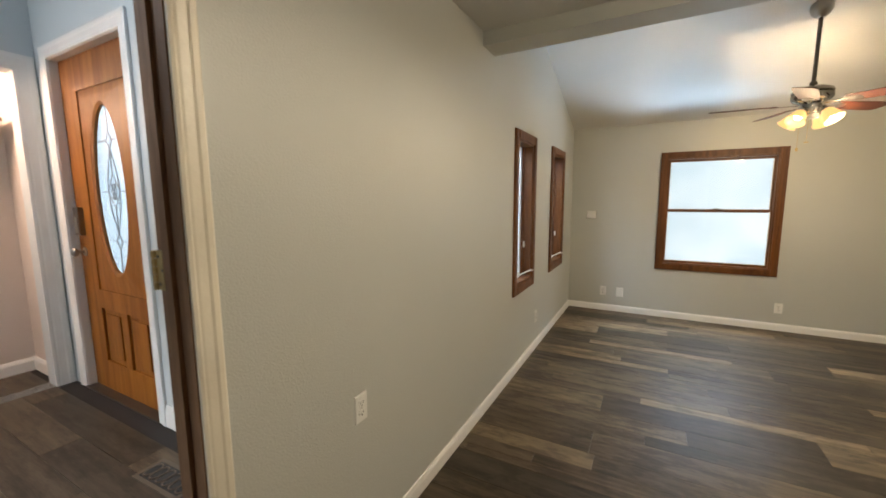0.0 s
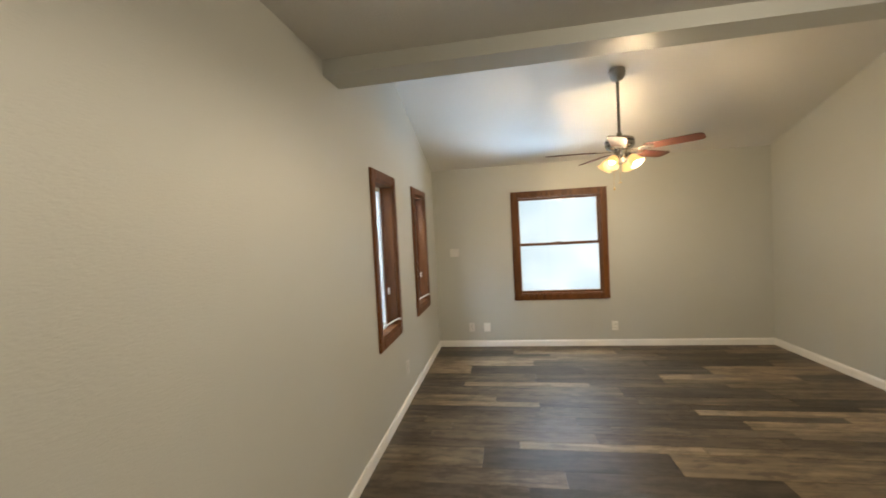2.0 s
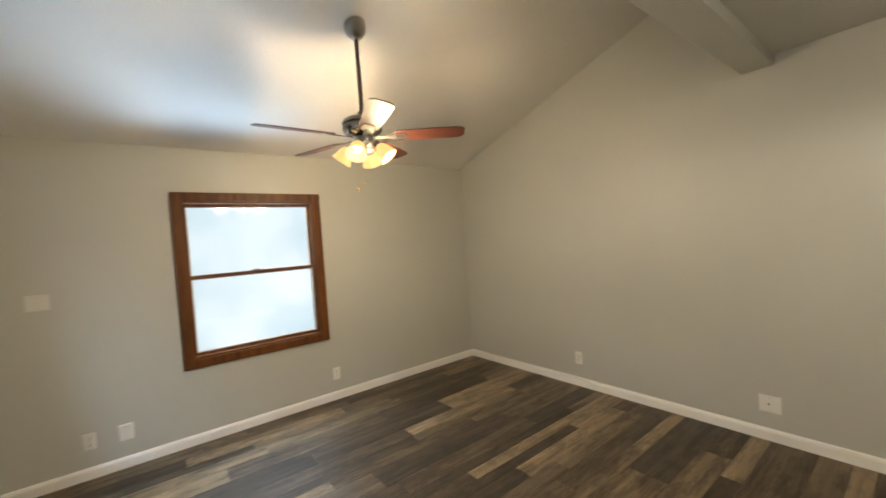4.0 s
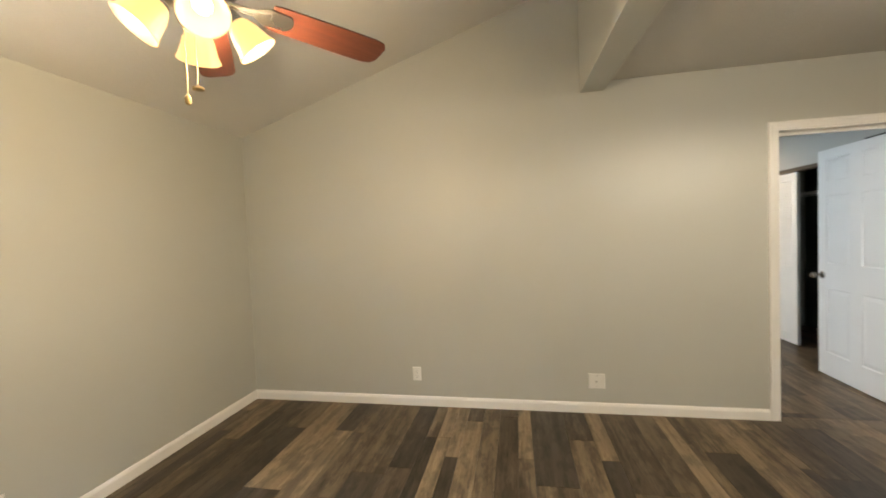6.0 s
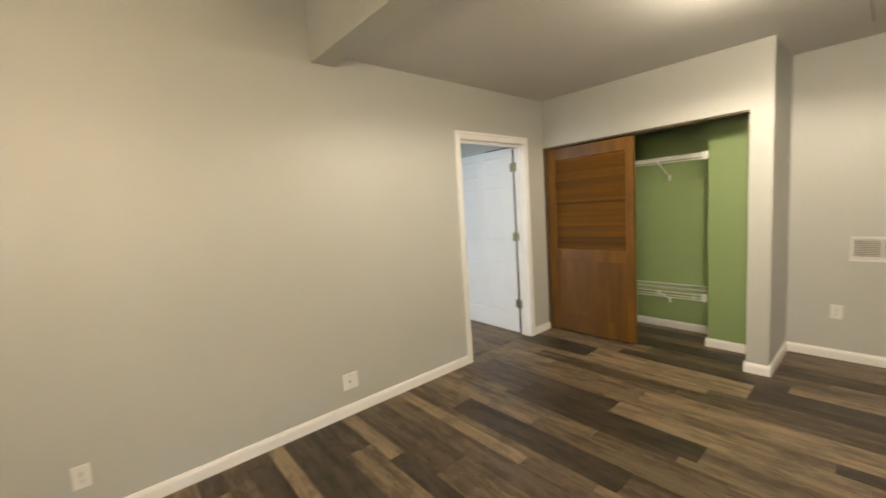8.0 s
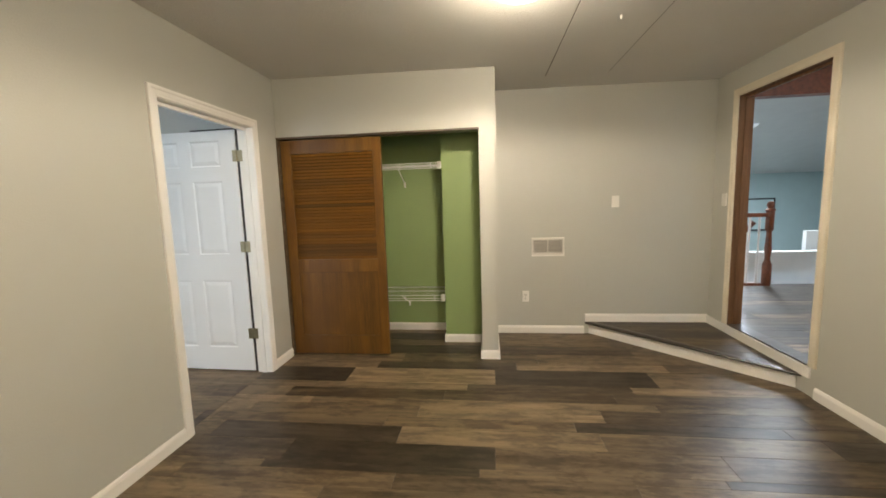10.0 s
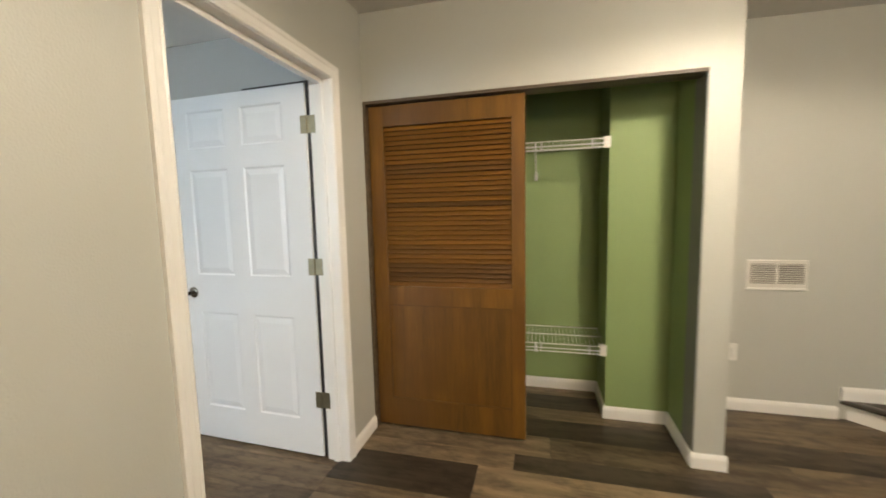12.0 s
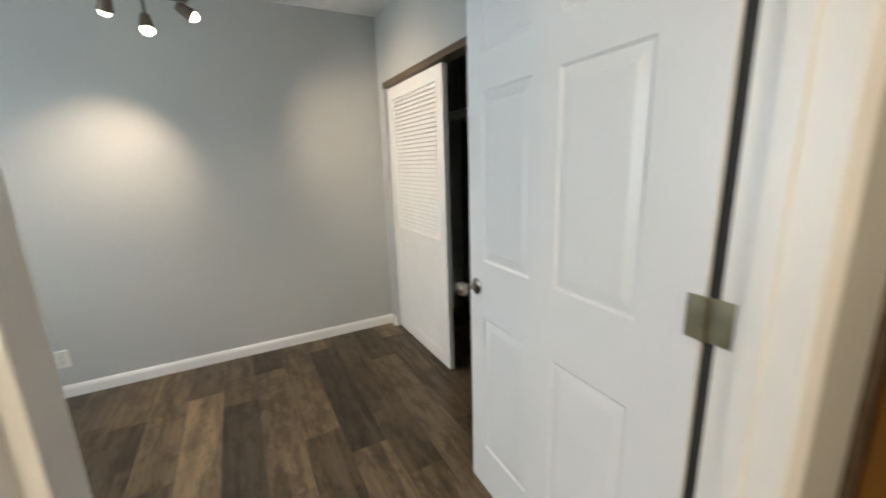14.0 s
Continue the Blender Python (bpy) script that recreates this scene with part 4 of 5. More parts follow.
def outlet(axis, a, out, u, z, mat=PLASTIC, colour="white"):
    o = thing("electrical_outlet", f"{colour} plastic duplex outlet on the wall", "outlet", "wall outlets", m=plate_frame(axis, a, out, u, z))
    bm = bmesh.new()
    plate_body(bm, 0.072, 0.116)
    part("cover_plate", bm, mat, o)
    for s in (1, -1):
        bm = bmesh.new()
        box(bm, -0.017, 0.017, 0.005, 0.0075, s * 0.0195 - 0.0145, s * 0.0195 + 0.0145)
        r = part("receptacle", bm, mat, o, "", 0.004)
        part("slot", boxes((-0.0085, -0.0062, 0.007, 0.0079, s * 0.0195 - 0.002, s * 0.0195 + 0.008), (0.0062, 0.0085, 0.007, 0.0079, s * 0.0195 - 0.002, s * 0.0195 + 0.006),
                           (-0.0025, 0.0025, 0.007, 0.0079, s * 0.0195 - 0.011, s * 0.0195 - 0.006)), SLOT, r)
    bm = bmesh.new()
    rod(bm, (0, 0.006, 0), (0, 0.0075, 0), 0.003, 8)
    part("screw", bm, METAL, o)
    return o


def blank_plate(axis, a, out, u, z, w, h, label, hole=False, mat=PLASTIC):
    o = thing("wall_plate", label, "wall plate", m=plate_frame(axis, a, out, u, z))
    bm = bmesh.new()
    plate_body(bm, w, h)
    part("cover_plate", bm, mat, o)
    for dz in (-h * 0.36, h * 0.36):
        bm = bmesh.new()
        rod(bm, (0, 0.0058, dz), (0, 0.007, dz), 0.003, 8)
        part("screw", bm, METAL, o)
    if hole:
        bm = bmesh.new()
        ring(bm, [(0.0, 0.012), (0.004, 0.012), (0.0045, 0.0), (0.007, 0.0)], 12, pose(0.006, 0.006, 0, -90))
        part("cable_jack", bm, METAL, o, "metal cable jack")
    return o


def switch(axis, a, out, u, z):
    o = thing("light_switch", "white plastic rocker light switch", "switch", m=plate_frame(axis, a, out, u, z))
    bm = bmesh.new()
    plate_body(bm, 0.072, 0.116)
    part("cover_plate", bm, PLASTIC, o)
    part("rocker", boxes((-0.0165, 0.0165, 0.005, 0.009, -0.033, 0.033)), PLASTIC, o, "", 0.002)
    return o


outlet("x", XL, 1, 1.803, 0.668)
outlet("x", XL, 1, 4.40, 0.32, GREYPL, "wall-coloured")
outlet("y", YF, -1, -0.257, 0.258, GREYPL, "wall-coloured")
blank_plate("y", YF, -1, -0.055, 0.256, 0.085, 0.118, "white blank wall plate above the baseboard")
outlet("y", YF, -1, 1.549, 0.252)
blank_plate("y", YF, -1, -0.441, 1.26, 0.118, 0.105, "pale blank wall plate at chest height", mat=GREYPL)
outlet("x", XR, -1, 4.607, 0.268)
blank_plate("x", XR, -1, 3.178, 0.248, 0.122, 0.118, "white square wall plate with a cable jack", True)
outlet("y", YB, 1, 1.099, 0.395)
switch("y", YB, 1, 0.211, 1.362)
switch("x", XL, 1, 0.155, 1.352)
outlet("x", R2X, -1, 2.905, 0.258)

# return-air vent low on the back wall
v = thing("wall_vent", "pale painted metal return air vent with two slatted fields", "vent", m=plate_frame("y", YB, 1, 0.87, 0.92))
bm = bmesh.new()
plate_body(bm, 0.33, 0.185)
part("frame", bm, GREYPL, v)
part("lower_lip", boxes((-0.165, 0.165, 0.0, 0.012, -0.10, -0.088)), PLASTIC, v, "", 0.002)
for c in (-0.076, 0.076):
    part("opening", boxes((c - 0.068, c + 0.068, 0.004, 0.0066, -0.06, 0.068)), VENTD, v, "shadowed opening behind the slats")
    for k in range(9):
        s = boxes((c - 0.067, c + 0.067, 0.0, 0.0016, -0.006, 0.006))
        s = part("slat", s, GREYPL, v)
        s.matrix_basis = pose(0, 0.0078, -0.052 + k * 0.014, -35)

# ---- ceiling fan with lights ----
fx, fy = FAN
cz = vault(fy)
fan = thing("ceiling_fan", "brushed nickel ceiling fan with cherry blades and four lit glass shades", "ceiling fan", m=pose(fx, fy, 0))
bm = bmesh.new()
ring(bm, [(0.0, 0.0), (0.022, 0.0), (0.034, 0.007), (0.054, 0.028), (0.064, 0.052), (0.066, 0.066), (0.066, 0.125), (0, 0.125)], 28, pose(0, 0, cz - 0.088))
part("canopy", bm, METAL, fan, "brushed nickel ceiling canopy", smooth=True)
bm = bmesh.new()
rod(bm, (0, 0, 2.27), (0, 0, cz - 0.085), 0.0125, 16)
ring(bm, [(0.0125, 0.05), (0.022, 0.045), (0.028, 0.0)], 16, pose(0, 0, 2.268))
part("downrod", bm, BRONZE, fan, "", 0, True)
bm = bmesh.new()
ring(bm, [(0.02, 2.285), (0.07, 2.28), (0.112, 2.262), (0.122, 2.245), (0.122, 2.238), (0.114, 2.232), (0.122, 2.226), (0.122, 2.200), (0.108, 2.180), (0.075, 2.165), (0.03, 2.160)], 36)
part("motor_housing", bm, CHROME, fan, "polished dark nickel motor housing", 0, True)
bm = bmesh.new()
ring(bm, [(0.03, 2.165), (0.062, 2.155), (0.066, 2.115), (0.055, 2.09), (0.06, 2.078), (0.05, 2.055), (0.02, 2.045), (0.0, 2.044)], 28)
part("light_hub", bm, METAL, fan, "brushed nickel light fitting", 0, True)
blade_me = arm_me = None
for k in range(5):
    a = -36 + 72 * k
    m = pose(0, 0, 2.158, 0, 0, a)
    if blade_me is None:
        bm = bmesh.new()
        prof = [(0.20, 0.052), (0.23, 0.058), (0.42, 0.066), (0.58, 0.068), (0.612, 0.060), (0.63, 0.036)]
        pts = [(x, w) for x, w in prof] + [(x, -w) for x, w in reversed(prof)]
        prism(bm, pts, -0.003, 0.003)
        bmesh.ops.rotate(bm, verts=bm.verts, cent=(0, 0, 0), matrix=Matrix.Rotation(radians(-12), 3, "X"))
        blade = part("blade", bm, BLADE, fan, "dark cherry wood fan blade", 0.001)
        blade_me = blade.data
        bm = bmesh.new()
        prism(bm, [(0.07, 0.012), (0.15, 0.014), (0.19, 0.040), (0.26, 0.034), (0.275, 0.012), (0.275, -0.012), (0.26, -0.034), (0.19, -0.040), (0.15, -0.014), (0.07, -0.012)], -0.009, -0.004)
        bmesh.ops.rotate(bm, verts=bm.verts, cent=(0, 0, 0), matrix=Matrix.Rotation(radians(-12), 3, "X"))
        arm = part("blade_arm", bm, METAL, fan, "", 0.001)
        arm_me = arm.data
    else:
        blade, arm = new("blade", blade_me), new("blade_arm", arm_me)
        blade.parent = arm.parent = fan
    blade.matrix_basis = arm.matrix_basis = m
for k in range(4):
    a = radians(45 + 90 * k)
    c, s = math.cos(a), math.sin(a)
    bm = bmesh.new()
    rod(bm, (0.045 * c, 0.045 * s, 2.10), (0.085 * c, 0.085 * s, 2.112), 0.008, 10)
    part("lamp_arm", bm, METAL, fan)
    m = Matrix.Translation((0.08 * c, 0.08 * s, 2.114)) @ Vector((c * 0.8, s * 0.8, -1)).to_track_quat("Z", "Y").to_matrix().to_4x4()
    bm = bmesh.new()
    ring(bm, [(0.0, -0.01), (0.02, -0.008), (0.024, 0.02), (0.028, 0.03)], 20, m)
    part("socket_cup", bm, METAL, fan, "", 0, True)
    bm = bmesh.new()
    ring(bm, [(0.024, 0.022), (0.034, 0.034), (0.044, 0.055), (0.050, 0.08), (0.056, 0.10), (0.064, 0.116), (0.062, 0.117), (0.053, 0.10), (0.047, 0.08), (0.040, 0.055), (0.030, 0.036)], 28, m)
    sh = part("shade", bm, SHADEGLOW, fan, "lit frosted bell glass shade", 0, True)
    sh.visible_shadow = False
    bm = bmesh.new()
    ring(bm, [(0.0, 0.03), (0.012, 0.032), (0.022, 0.055), (0.024, 0.07), (0.018, 0.088), (0.0, 0.096)], 16, m)
    b = part("bulb", bm, BULB, sh, "glowing warm bulb", 0, True)
    b.visible_shadow = False
for dx, dy, z, kind in ((0.0, 0.02, 1.885, 0), (-0.055, 0.005, 1.845, 1)):
    bm = bmesh.new()
    rod(bm, (dx, dy, z), (dx, dy, 2.06), 0.0013, 6)
    ch = part("pull_chain", bm, BRASS, fan, "thin brass pull chain")
    bm = bmesh.new()
    ring(bm, [(0.0, -0.028), (0.008, -0.024), (0.009, -0.008), (0.004, 0.0), (0.0, 0.001)] if kind else [(0.0, -0.006), (0.016, -0.004), (0.016, 0.002), (0.0, 0.004)], 14, pose(dx, dy, z))
    part("pull_weight", bm, BRASS, ch, "small brass chain weight", 0, True)

# ---- dome light on the flat ceiling ----
dx, dy = DOME_AT
zc = ceil_z(dx)
dome = thing("ceiling_light", "round flush ceiling light with a glowing white glass dome", "ceiling light", m=pose(dx, dy, zc))
bm = bmesh.new()
ring(bm, [(0.0, 0.0), (0.175, 0.0), (0.178, -0.012), (0.172, -0.022), (0.14, -0.022)], 40)
part("base_ring", bm, METAL, dome, "nickel base ring", 0, True)
bm = bmesh.new()
ring(bm, [(0.168, -0.018), (0.171, -0.038), (0.157, -0.068), (0.122, -0.093), (0.07, -0.107), (0.0, -0.111)], 40)
g = part("glass_dome", bm, DOME, dome, "glowing white glass dome", 0, True)
g.visible_shadow = False

# ---- attic hatch ----
ha = thing("attic_hatch", "painted pull-down attic hatch panel flush in the ceiling", "hatch")
hz = ceil_z(0.69)
part("panel", boxes((0.425, 0.95, 0.38, 1.70, hz - 0.010, hz - 0.002)), CEILP, ha, "", 0.002)
part("edge_strip", boxes((0.41, 0.965, 1.702, 1.722, hz - 0.014, hz - 0.002)), WHITE, ha, "", 0.003)
part("gap", boxes((0.417, 0.424, 0.372, 1.70, hz - 0.006, hz - 0.002), (0.951, 0.956, 0.372, 1.70, hz - 0.006, hz - 0.002)), GAPM, ha)
bm = bmesh.new()
rod(bm, (0.67, 1.47, hz - 0.010), (0.67, 1.47, hz - 0.035), 0.006, 10)
part("pull_knob", bm, PLASTIC, ha)

# ---- spot lights in the bedroom ----
tl = thing("track_light", "bronze ceiling bar with three swivel spot heads, the middle one lit as added fill", "track light", m=pose(0, 0, 0))
BX, BY = 5.60, 2.08
part("bar", boxes((BX - 0.014, BX + 0.014, BY - 0.19, BY + 0.19, 2.215, 2.235)), TRACK, tl, "", 0.006)
part("ceiling_plate", boxes((BX - 0.05, BX + 0.05, BY - 0.05, BY + 0.05, 2.46, 2.49)), TRACK, tl, "", 0.006)
bm = bmesh.new()
rod(bm, (BX, BY, 2.225), (BX, BY, 2.465), 0.009, 10)
part("stem", bm, TRACK, tl)
# the middle head is really unlit: its glow and 60 W are added floor light
for x, y, z, aim, power, wide in ((5.60, 2.225, 2.165, (6.22, 2.54, 1.05), 36, 80), (5.60, 1.91, 2.170, (5.72, 0.72, 1.45), 42, 95), (5.60, 2.08, 2.095, (4.8, 2.0, 0.0), 60, 110)):
    e = Vector((x, y, z))
    d = (Vector(aim) - e).normalized()
    m = Matrix.Translation(e) @ d.to_track_quat("Z", "Y").to_matrix().to_4x4()
    bm = bmesh.new()
    rod(bm, (e.x, e.y, e.z), (BX, y, 2.222), 0.007, 8)
    part("swivel_arm", bm, TRACK, tl)
    bm = bmesh.new()
    ring(bm, [(0.0, -0.045), (0.022, -0.04), (0.027, -0.01), (0.034, 0.035), (0.031, 0.036), (0.025, 0.01), (0.0, 0.005)], 20, m)
    hd = part("lamp_head", bm, TRACK, tl, "bronze swivel head", 0, True)
    bm = bmesh.new()
    ring(bm, [(0.0, 0.062), (0.014, 0.058), (0.024, 0.046), (0.028, 0.034), (0.026, 0.018)], 16, m)
    part("lens", bm, BULB, hd, "glowing lamp lens", 0, True)
    spot("spot_lamp", tuple(e + d * 0.085), aim, power, (1.0, 0.80, 0.60), wide, 1.0)

# ---- front door and the entry ----
fw, fh = FD[1] - FD[0] - 0.012, FD[3] - FD[2] - 0.012
fd = thing("front_door", "varnished wooden front door with an oval leaded glass light", "door", m=pose(FD[0] + 0.006, EY + 0.045, SILL + 0.008))
ou, ov, oa, ob_ = 0.50, 1.31, 0.178, 0.50
bm = bmesh.new()
# leaf face with an oval opening: bridge the frame rectangle and the oval
seg = 48
pu0, pu1, pv0, pv1 = 0.205, fw - 0.125, 0.685, 1.92
rect = []
for k in range(seg):
    t = 2 * math.pi * k / seg
    c, s = math.cos(t), math.sin(t)
    f = min((abs((pu1 - pu0) / 2 / c) if abs(c) > 1e-6 else 9), (abs((pv1 - pv0) / 2 / s) if abs(s) > 1e-6 else 9))
    rect.append(((pu0 + pu1) / 2 + f * c, (pv0 + pv1) / 2 + f * s))
for u, v in ((pu0, pv0), (pu1, pv0), (pu0, pv1), (pu1, pv1)):
    near = min(range(seg), key=lambda k: (rect[k][0] - u) ** 2 + (rect[k][1] - v) ** 2)
    rect[near] = (u, v)
oval = [(ou + oa * math.cos(2 * math.pi * k / seg), ov + ob_ * math.sin(2 * math.pi * k / seg)) for k in range(seg)]
rings = [[bm.verts.new((u, y, v)) for u, v in pts] for pts, y in ((rect, 0.007), (oval, 0.004))]
wide = [bm.verts.new((ou + (oa + 0.02) * math.cos(2 * math.pi * k / seg), -0.004, ov + (ob_ + 0.02) * math.sin(2 * math.pi * k / seg))) for k in range(seg)]
inn = [bm.verts.new((u, 0.022, v)) for u, v in oval]
for p, q in ((rings[0], wide), (wide, rings[1]), (rings[1], inn)):
    for k in range(seg):
        j = (k + 1) % seg
        bm.faces.new((p[k], p[j], q[j], q[k]))
part("oval_panel", bm, FRONT, fd, "moulded panel round the oval glass")
for nm, s in (("stile", (0, pu0, 0, fh)), ("stile", (pu1, fw, 0, fh)), ("top_rail", (pu0, pu1, pv1, fh)), ("lock_rail", (pu0, pu1, 0.56, pv0)), ("bottom_rail", (pu0, pu1, 0, 0.20)),
              ("muntin", ((pu0 + pu1) / 2 - 0.04, (pu0 + pu1) / 2 + 0.04, 0.20, 0.56))):
    part(nm, boxes((s[0], s[1], 0.0, 0.042, s[2], s[3])), FRONT, fd, "", 0.004)
for u0, u1 in ((pu0, (pu0 + pu1) / 2 - 0.04), ((pu0 + pu1) / 2 + 0.04, pu1)):
    bm = boxes((u0, u1, 0.014, 0.03, 0.20, 0.56), (u0 + 0.035, u1 - 0.035, 0.005, 0.015, 0.235, 0.525))
    part("lower_panel", bm, FRONT, fd, "", 0.004)
bm = bmesh.new()
bm.faces.new([bm.verts.new((u, 0.024, v)) for u, v in oval])
ret = bmesh.ops.extrude_face_region(bm, geom=bm.faces[:])
bmesh.ops.translate(bm, verts=[e for e in ret["geom"] if isinstance(e, bmesh.types.BMVert)], vec=(0, 0.005, 0))
gl = part("oval_glass", bm, OVALGLASS, fd, "bevelled leaded oval glass")
gl.visible_shadow = False


def cames(curves):
    bm = bmesh.new()
    for pts in curves:
        for p, q in zip(pts, pts[1:]):
            rod(bm, (p[0], 0.022, p[1]), (q[0], 0.022, q[1]), 0.0032, 5)
    return bm


def diamond(u, v, a, b):
    return [(u, v + b), (u + a, v), (u, v - b), (u - a, v), (u, v + b)]


def bow(u0, v0, u1, v1, side, n=8):
    return [(u0 + (u1 - u0) * k / n + side * math.sin(math.pi * k / n), v0 + (v1 - v0) * k / n) for k in range(n + 1)]


lead = [diamond(ou, ov + 0.30, 0.035, 0.05), diamond(ou, ov - 0.30, 0.035, 0.05), diamond(ou, ov, 0.075, 0.10), diamond(ou, ov, 0.037, 0.05),
        [(ou - 0.037, ov + 0.05), (ou + 0.037, ov - 0.05)], [(ou + 0.037, ov + 0.05), (ou - 0.037, ov - 0.05)],
        bow(ou, ov + 0.25, ou, ov - 0.25, 0.07), bow(ou, ov + 0.25, ou, ov - 0.25, -0.07),
        [(ou, ov + 0.50), (ou, ov + 0.35)], [(ou, ov - 0.50), (ou, ov - 0.35)], [(ou, ov + 0.25), (ou, ov + 0.10)], [(ou, ov - 0.25), (ou, ov - 0.10)],
        [(ou - 0.14, ov + 0.30), (ou - 0.035, ov + 0.30)], [(ou + 0.035, ov + 0.30), (ou + 0.14, ov + 0.30)],
        [(ou - 0.14, ov - 0.30), (ou - 0.035, ov - 0.30)], [(ou + 0.035, ov - 0.30), (ou + 0.14, ov - 0.30)],
        [(ou - 0.17, ov), (ou - 0.075, ov)], [(ou + 0.075, ov), (ou + 0.17, ov)]]
part("lead_came", cames(lead), LEAD, fd, "grey lead lines in the glass")
lk = part("keypad_lock", boxes((0.035, 0.105, -0.028, 0.0, 1.035, 1.215)), BRONZE, fd, "dark electronic door lock", 0.008)
part("lock_cover", boxes((0.045, 0.095, -0.034, -0.027, 1.05, 1.15)), METAL, lk, "", 0.004)
bm = bmesh.new()
ring(bm, [(0.0, 0.0), (0.03, 0.0), (0.03, 0.006), (0.012, 0.01), (0.011, 0.035), (0.026, 0.045), (0.029, 0.058), (0.022, 0.07), (0.0, 0.073)], 24, pose(0.07, 0, 0.925, 90))
part("door_knob", bm, METAL, fd, "satin nickel knob", 0, True)
lining("door_frame_front", "y", EY - 0.002, EY + 0.15, FD[0] - 0.001, FD[1] + 0.001, SILL, FD[3] + 0.001, 0.006, WHITE, "white painted front door frame")
slab("trim_front_threshold", [(FD[0], FD[1], EY - 0.015, EY + 0.14, SILL - 0.004, SILL + 0.007)], NOSE, "dark front door threshold", "trim", 0.002)
tw = thing("window_4", "small high transom window with dark stained trim", "window", kind="structure")
for nm, s in (("side_trim", (-3.0, -2.94, 2.74, 3.26)), ("side_trim", (-2.46, -2.4, 2.74, 3.26)), ("head_trim", (-2.94, -2.46, 3.2, 3.26)), ("apron_trim", (-2.94, -2.46, 2.74, 2.80))):
    part(nm, boxes((s[0], s[1], EY - 0.018, EY, s[2], s[3])), STAIN, tw, "", 0.003)
p = part("pane", boxes((-2.95, -2.45, EY + 0.07, EY + 0.075, 2.80, 3.20)), PANE, tw)
p.visible_shadow = False
bm = bmesh.new()
ring(bm, [(0.0, 0.012), (0.035, 0.01), (0.045, 0.0)], 20, pose(-1.90, EY, 1.995, 90))
tagged(part("door_chime", bm, PLASTIC, None, "", 0, True), "small white round plastic fitting on the entry wall", "chime")
fv = thing("floor_vent", "bronze floor register with scrolled grille in the entry floor", "floor vent", m=pose(-1.62, 1.54, SILL, 0, 0, 2))
part("frame", boxes((-0.17, 0.17, -0.07, -0.052, 0, 0.004), (-0.17, 0.17, 0.052, 0.07, 0, 0.004), (-0.17, -0.15, -0.052, 0.052, 0, 0.004), (0.15, 0.17, -0.052, 0.052, 0, 0.004)), TRACK, fv, "", 0.001)
part("well", boxes((-0.15, 0.15, -0.052, 0.052, 0.0, 0.0012)), SLOT, fv, "dark opening")
for k in range(6):
    bm = bmesh.new()
    for t in range(12):
        a, b = 2 * math.pi * t / 12, 2 * math.pi * (t + 1) / 12
        rod(bm, (-0.125 + 0.05 * k + 0.026 * math.cos(a), 0.042 * math.sin(a), 0.003), (-0.125 + 0.05 * k + 0.026 * math.cos(b), 0.042 * math.sin(b), 0.003), 0.0035, 5)
    part("scroll", bm, TRACK, fv)
# shelf brackets in the nook
sb = thing("wall_shelf", "dark wooden shelf on black brackets in the nook", "shelf")
part("shelf_board", boxes((-3.80, -3.58, 0.2, 1.66, 2.00, 2.025)), JAMB, sb, "", 0.003)
for y in (0.5, 1.58):
    part("bracket", boxes((-3.80, -3.785, y - 0.015, y + 0.015, 1.73, 2.00), (-3.785, -3.62, y - 0.015, y + 0.015, 1.985, 2.00)), TRACK, sb, "black steel bracket", 0.002)

# broom handle hung on the nook wall
br = thing("hanging_broom", "wooden broom handle with a dark grip hung on the cream wall", "broom")
bm = bmesh.new()
ring(bm, [(0.0, 0.0), (0.011, 0.004), (0.0125, 0.08), (0.0115, 0.80), (0.010, 0.83), (0.0, 0.835)], 14, pose(-3.775, 1.44, 0.93, 1.5))
part("handle", bm, RAILW, br, "reddish brown wooden handle", 0, True)
bm = bmesh.new()
ring(bm, [(0.0, 0.0), (0.014, 0.005), (0.018, 0.03), (0.016, 0.12), (0.013, 0.135)], 14, pose(-3.775, 1.444, 0.80, 1.5))
part("grip", bm, TRACK, br, "dark plastic grip", 0, True)
part("wall_hook", boxes((-3.80, -3.757, 1.408, 1.432, 1.60, 1.615)), TRACK, br, "", 0.002)

# ---- stair rail beyond the entry ----
rl = thing("stair_railing", "reddish wooden stair railing with turned newel post", "railing", m=pose(0, 0, SILL))
NX, NY = -2.10, -1.35
bm = bmesh.new()
ring(bm, [(0.052, 0.0), (0.052, 0.28), (0.036, 0.31), (0.030, 0.36), (0.040, 0.48), (0.030, 0.66), (0.028, 0.70), (0.046, 0.73), (0.046, 0.96), (0.058, 0.97), (0.05, 0.99), (0.03, 1.0), (0.044, 1.04), (0.03, 1.08), (0.0, 1.09)], 20, pose(NX, NY, 0))
part("newel_post", bm, RAILW, rl, "turned reddish newel post", 0, True)
part("handrail", boxes((NX, XL - WT - 0.1, NY - 0.03, NY + 0.03, 0.89, 0.94)), RAILW, rl, "", 0.012)
part("shoe_rail", boxes((NX, XL - WT - 0.1, NY - 0.025, NY + 0.025, 0.0, 0.03)), RAILW, rl, "", 0.004)
bal = None
for k in range(9):
    x = NX + 0.12 + 0.115 * k
    if bal is None:
        bm = bmesh.new()
        ring(bm, [(0.016, 0.03), (0.016, 0.16), (0.011, 0.18), (0.018, 0.30), (0.010, 0.55), (0.014, 0.66), (0.014, 0.89)], 12)
        b = part("baluster", bm, WHITE, rl, "white turned baluster", 0, True)
        bal = b.data
    else:
        b = new("baluster", bal)
        b.parent = rl
    b.location = (x, NY, 0)
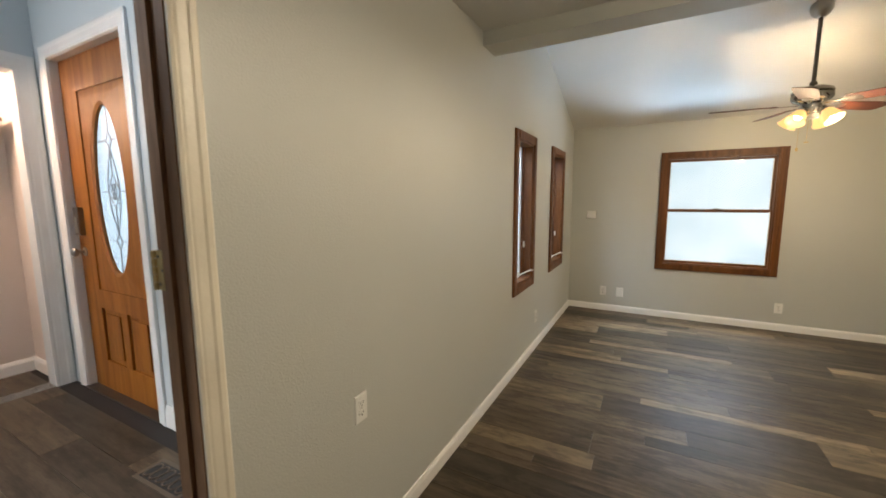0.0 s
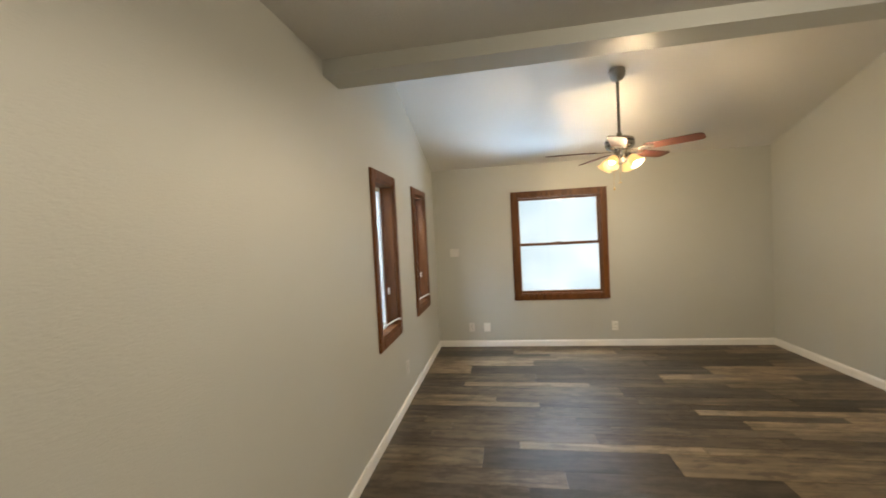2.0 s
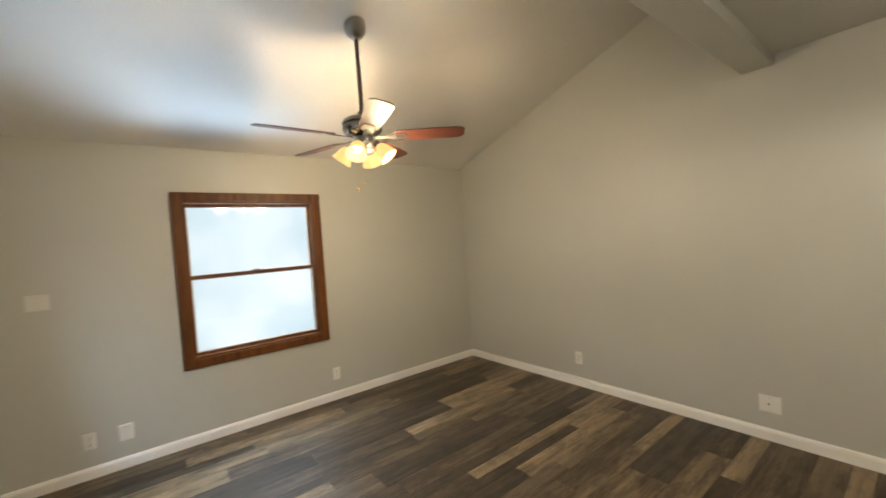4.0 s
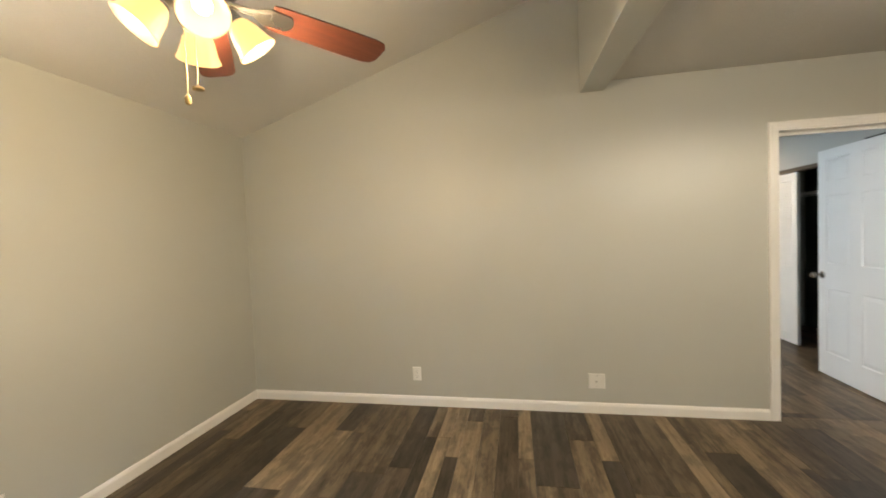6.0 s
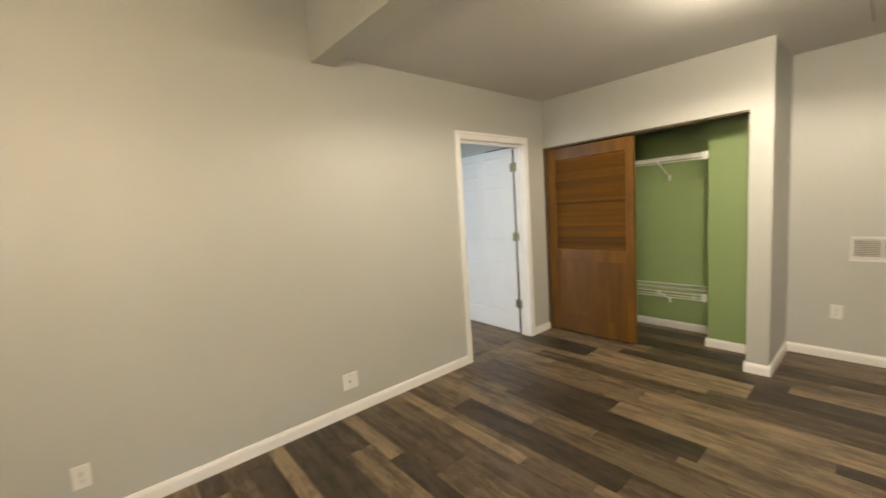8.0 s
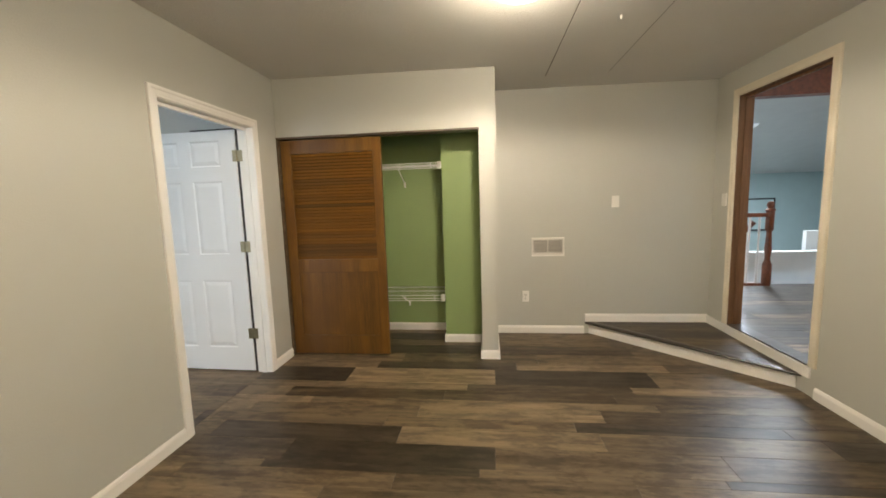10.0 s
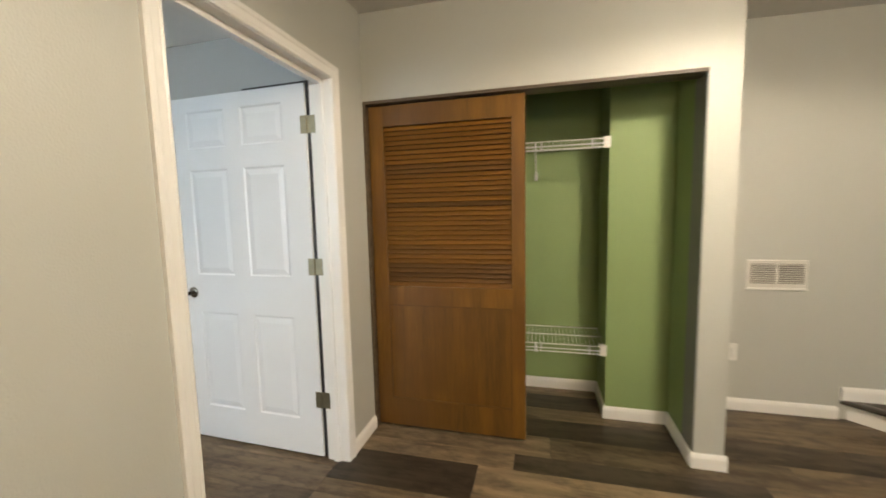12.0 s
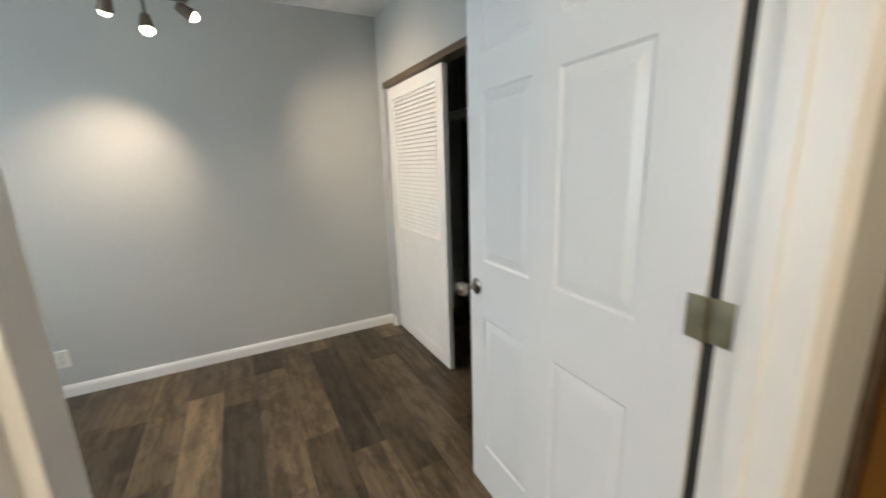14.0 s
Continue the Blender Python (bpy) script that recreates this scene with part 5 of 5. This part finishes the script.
sr = thing("stair_handrail", "reddish wooden handrail slanting down the stairs", "railing")
bm = bmesh.new()
rod(bm, (-2.02, -1.52, 1.02), (-1.25, -1.62, 0.10), 0.032, 10)
part("handrail", bm, RAILW, sr, "", 0, True)
for k in range(5):
    t = (k + 0.5) / 5
    bm = bmesh.new()
    rod(bm, (-2.02 + 0.77 * t, -1.52 - 0.1 * t, 1.02 - 0.92 * t), (-2.02 + 0.77 * t, -1.52 - 0.1 * t, 0.15 - 0.92 * t), 0.014, 8)
    part("baluster", bm, WHITE, sr, "white baluster")
pf = thing("picture_frame", "dark framed picture on the teal wall", "picture", m=pose(-6.8, LY, 0.75))
part("frame", boxes((-0.5, 0.5, 0.0, 0.03, 0.46, 0.5), (-0.5, 0.5, 0.0, 0.03, -0.5, -0.46), (-0.5, -0.46, 0.0, 0.03, -0.46, 0.46), (0.46, 0.5, 0.0, 0.03, -0.46, 0.46)), SLOT, pf, "", 0.003)
part("canvas", boxes((-0.46, 0.46, 0.0, 0.012, -0.46, 0.46)), TEAL, pf, "teal picture sheet")
bm = bmesh.new()
ring(bm, [(0.0, 0.0), (0.07, 0.0), (0.09, -0.006), (0.09, 0.0)], 20, pose(-5.4, -8.15, living_ceiling(-8.15) + 0.003, 16.7))
tagged(part("recessed_light", bm, BULB, None, "", 0, True), "round recessed ceiling light, lit", "ceiling light")


# ---- floors, last ----
def plank_mesh(w, d, tone, parent, cache):
    key = (round(w, 3), round(d, 3), tone)
    if key not in cache:
        bm = boxes((0, w - 0.0012, 0, d - 0.0012, -0.008, 0))
        bmesh.ops.bevel(bm, geom=[e for e in bm.edges if all(v.co.z > -0.001 for v in e.verts)], offset=0.0008, segments=1, affect="EDGES")
        ob = part("plank", bm, PLANKS[tone], parent)
        cache[key] = ob.data
        return ob
    ob = new("plank", cache[key])
    ob.parent = parent
    return ob


def floor_planks(name, x0, x1, rows, z, label, seed, fixed=(), tones=(0.20, 0.36, 0.34, 0.10), length=1.20):
    """Rows of planks between the y values in rows. fixed: (y, x, tone) sets a plank's start and tone in the row that holds y."""
    rng = random.Random(seed)
    fl = thing(name, label, "floor", kind="structure")
    cache = {}
    for ya, yb in zip(rows, rows[1:]):
        mine = [f for f in fixed if ya < f[0] < yb]
        x = (mine[0][1] if mine else x0 + rng.uniform(0, length)) % length
        while x > x0:
            x -= length
        while x < x1:
            a, b = max(x, x0), min(x + length, x1)
            tone = next((f[2] for f in mine if abs(f[1] - x) < 0.4), rng.choices(range(4), tones)[0])
            if b - a > 0.02:
                plank_mesh(b - a, yb - ya, tone, fl, cache).location = (a, ya, z)
            x += length
    return fl


ROWS_Y = [-0.23, -0.11, 0.02, 0.22, 0.37, 0.575, 0.775, 0.915, 1.18, 1.285, 1.43, 1.52, 1.665, 1.775, 1.95, 2.14, 2.20, 2.315, 2.445, 2.64, 2.705, 2.80, 2.945, 3.175, 3.285,
          3.45, 3.69, 3.785, 3.92, 4.04, 4.165, 4.25, 4.345, 4.43, 4.58, 4.79, 4.89, 4.985, 5.13, 5.37, 5.56, 5.70, 5.79, 5.93, 6.02, YF]
# planks by a height in their row: start along x and tone
KNOWN = [(0.85, 0.06, 3), (0.85, 1.26, 0), (1.05, 1.445, 3), (1.05, 2.645, 0), (1.05, 0.245, 0), (1.23, 1.66, 3), (1.23, 2.86, 2), (1.23, 0.46, 1), (1.36, 1.82, 1), (1.36, 3.02, 2), (1.36, 0.62, 1),
         (1.60, 0.77, 3), (1.60, 1.97, 2), (1.60, -0.43, 1), (1.72, -0.23, 0), (1.72, 0.97, 2), (1.72, 2.17, 2), (2.05, 1.465, 0), (2.05, 0.265, 2), (2.05, 2.665, 1), (2.25, 0.785, 2), (2.25, 1.985, 2),
         (2.38, 2.33, 3), (2.38, 1.13, 2), (2.38, -0.07, 1), (2.54, 1.665, 0), (2.54, 2.865, 2), (2.54, 0.465, 1), (2.75, 2.137, 3), (2.75, 0.937, 1), (3.05, 1.21, 2), (3.05, 2.41, 1),
         (3.23, 2.70, 3), (3.23, 1.50, 0), (3.57, 1.215, 2), (3.57, 2.415, 0), (3.57, 0.015, 0), (3.57, -1.185, 2), (3.74, 0.262, 3), (3.74, 1.462, 2), (3.74, -0.938, 1),
         (4.10, 1.915, 3), (4.10, 3.115, 1), (4.10, 0.715, 0), (4.21, 1.43, 0), (4.21, 2.63, 3), (4.21, 0.23, 1), (4.30, 1.66, 3), (4.30, 2.86, 3), (4.30, 0.46, 1), (4.39, -0.745, 3), (4.39, 0.455, 0), (4.39, 2.855, 2),
         (4.7, 0.01, 1), (4.7, 1.21, 0), (4.84, -0.235, 3), (4.84, 0.965, 1), (4.94, 1.66, 2), (4.94, 0.46, 0), (5.06, 1.675, 3), (5.06, 0.475, 1), (5.06, 2.875, 0), (5.46, 2.88, 2), (5.46, 1.68, 0),
         (5.75, 0.705, 2), (5.75, 1.905, 0), (5.75, -0.495, 0)]
floor_planks("floor", XL, XR + 0.06, ROWS_Y, 0.0, "grey-brown wood-look vinyl plank floor", 3, KNOWN)
floor_planks("floor_room", XR + 0.06, R2X, [-0.05 + 0.19 * k for k in range(23)], 0.0, "grey-brown wood-look plank bedroom floor", 5, (), (0.10, 0.38, 0.42, 0.10))
floor_planks("floor_entry", -6.0, XL - WE - 0.004, [-1.4 + 0.17 * k for k in range(19)], SILL, "grey-brown wood-look plank entry floor", 9, (), (0.4, 0.4, 0.17, 0.03))
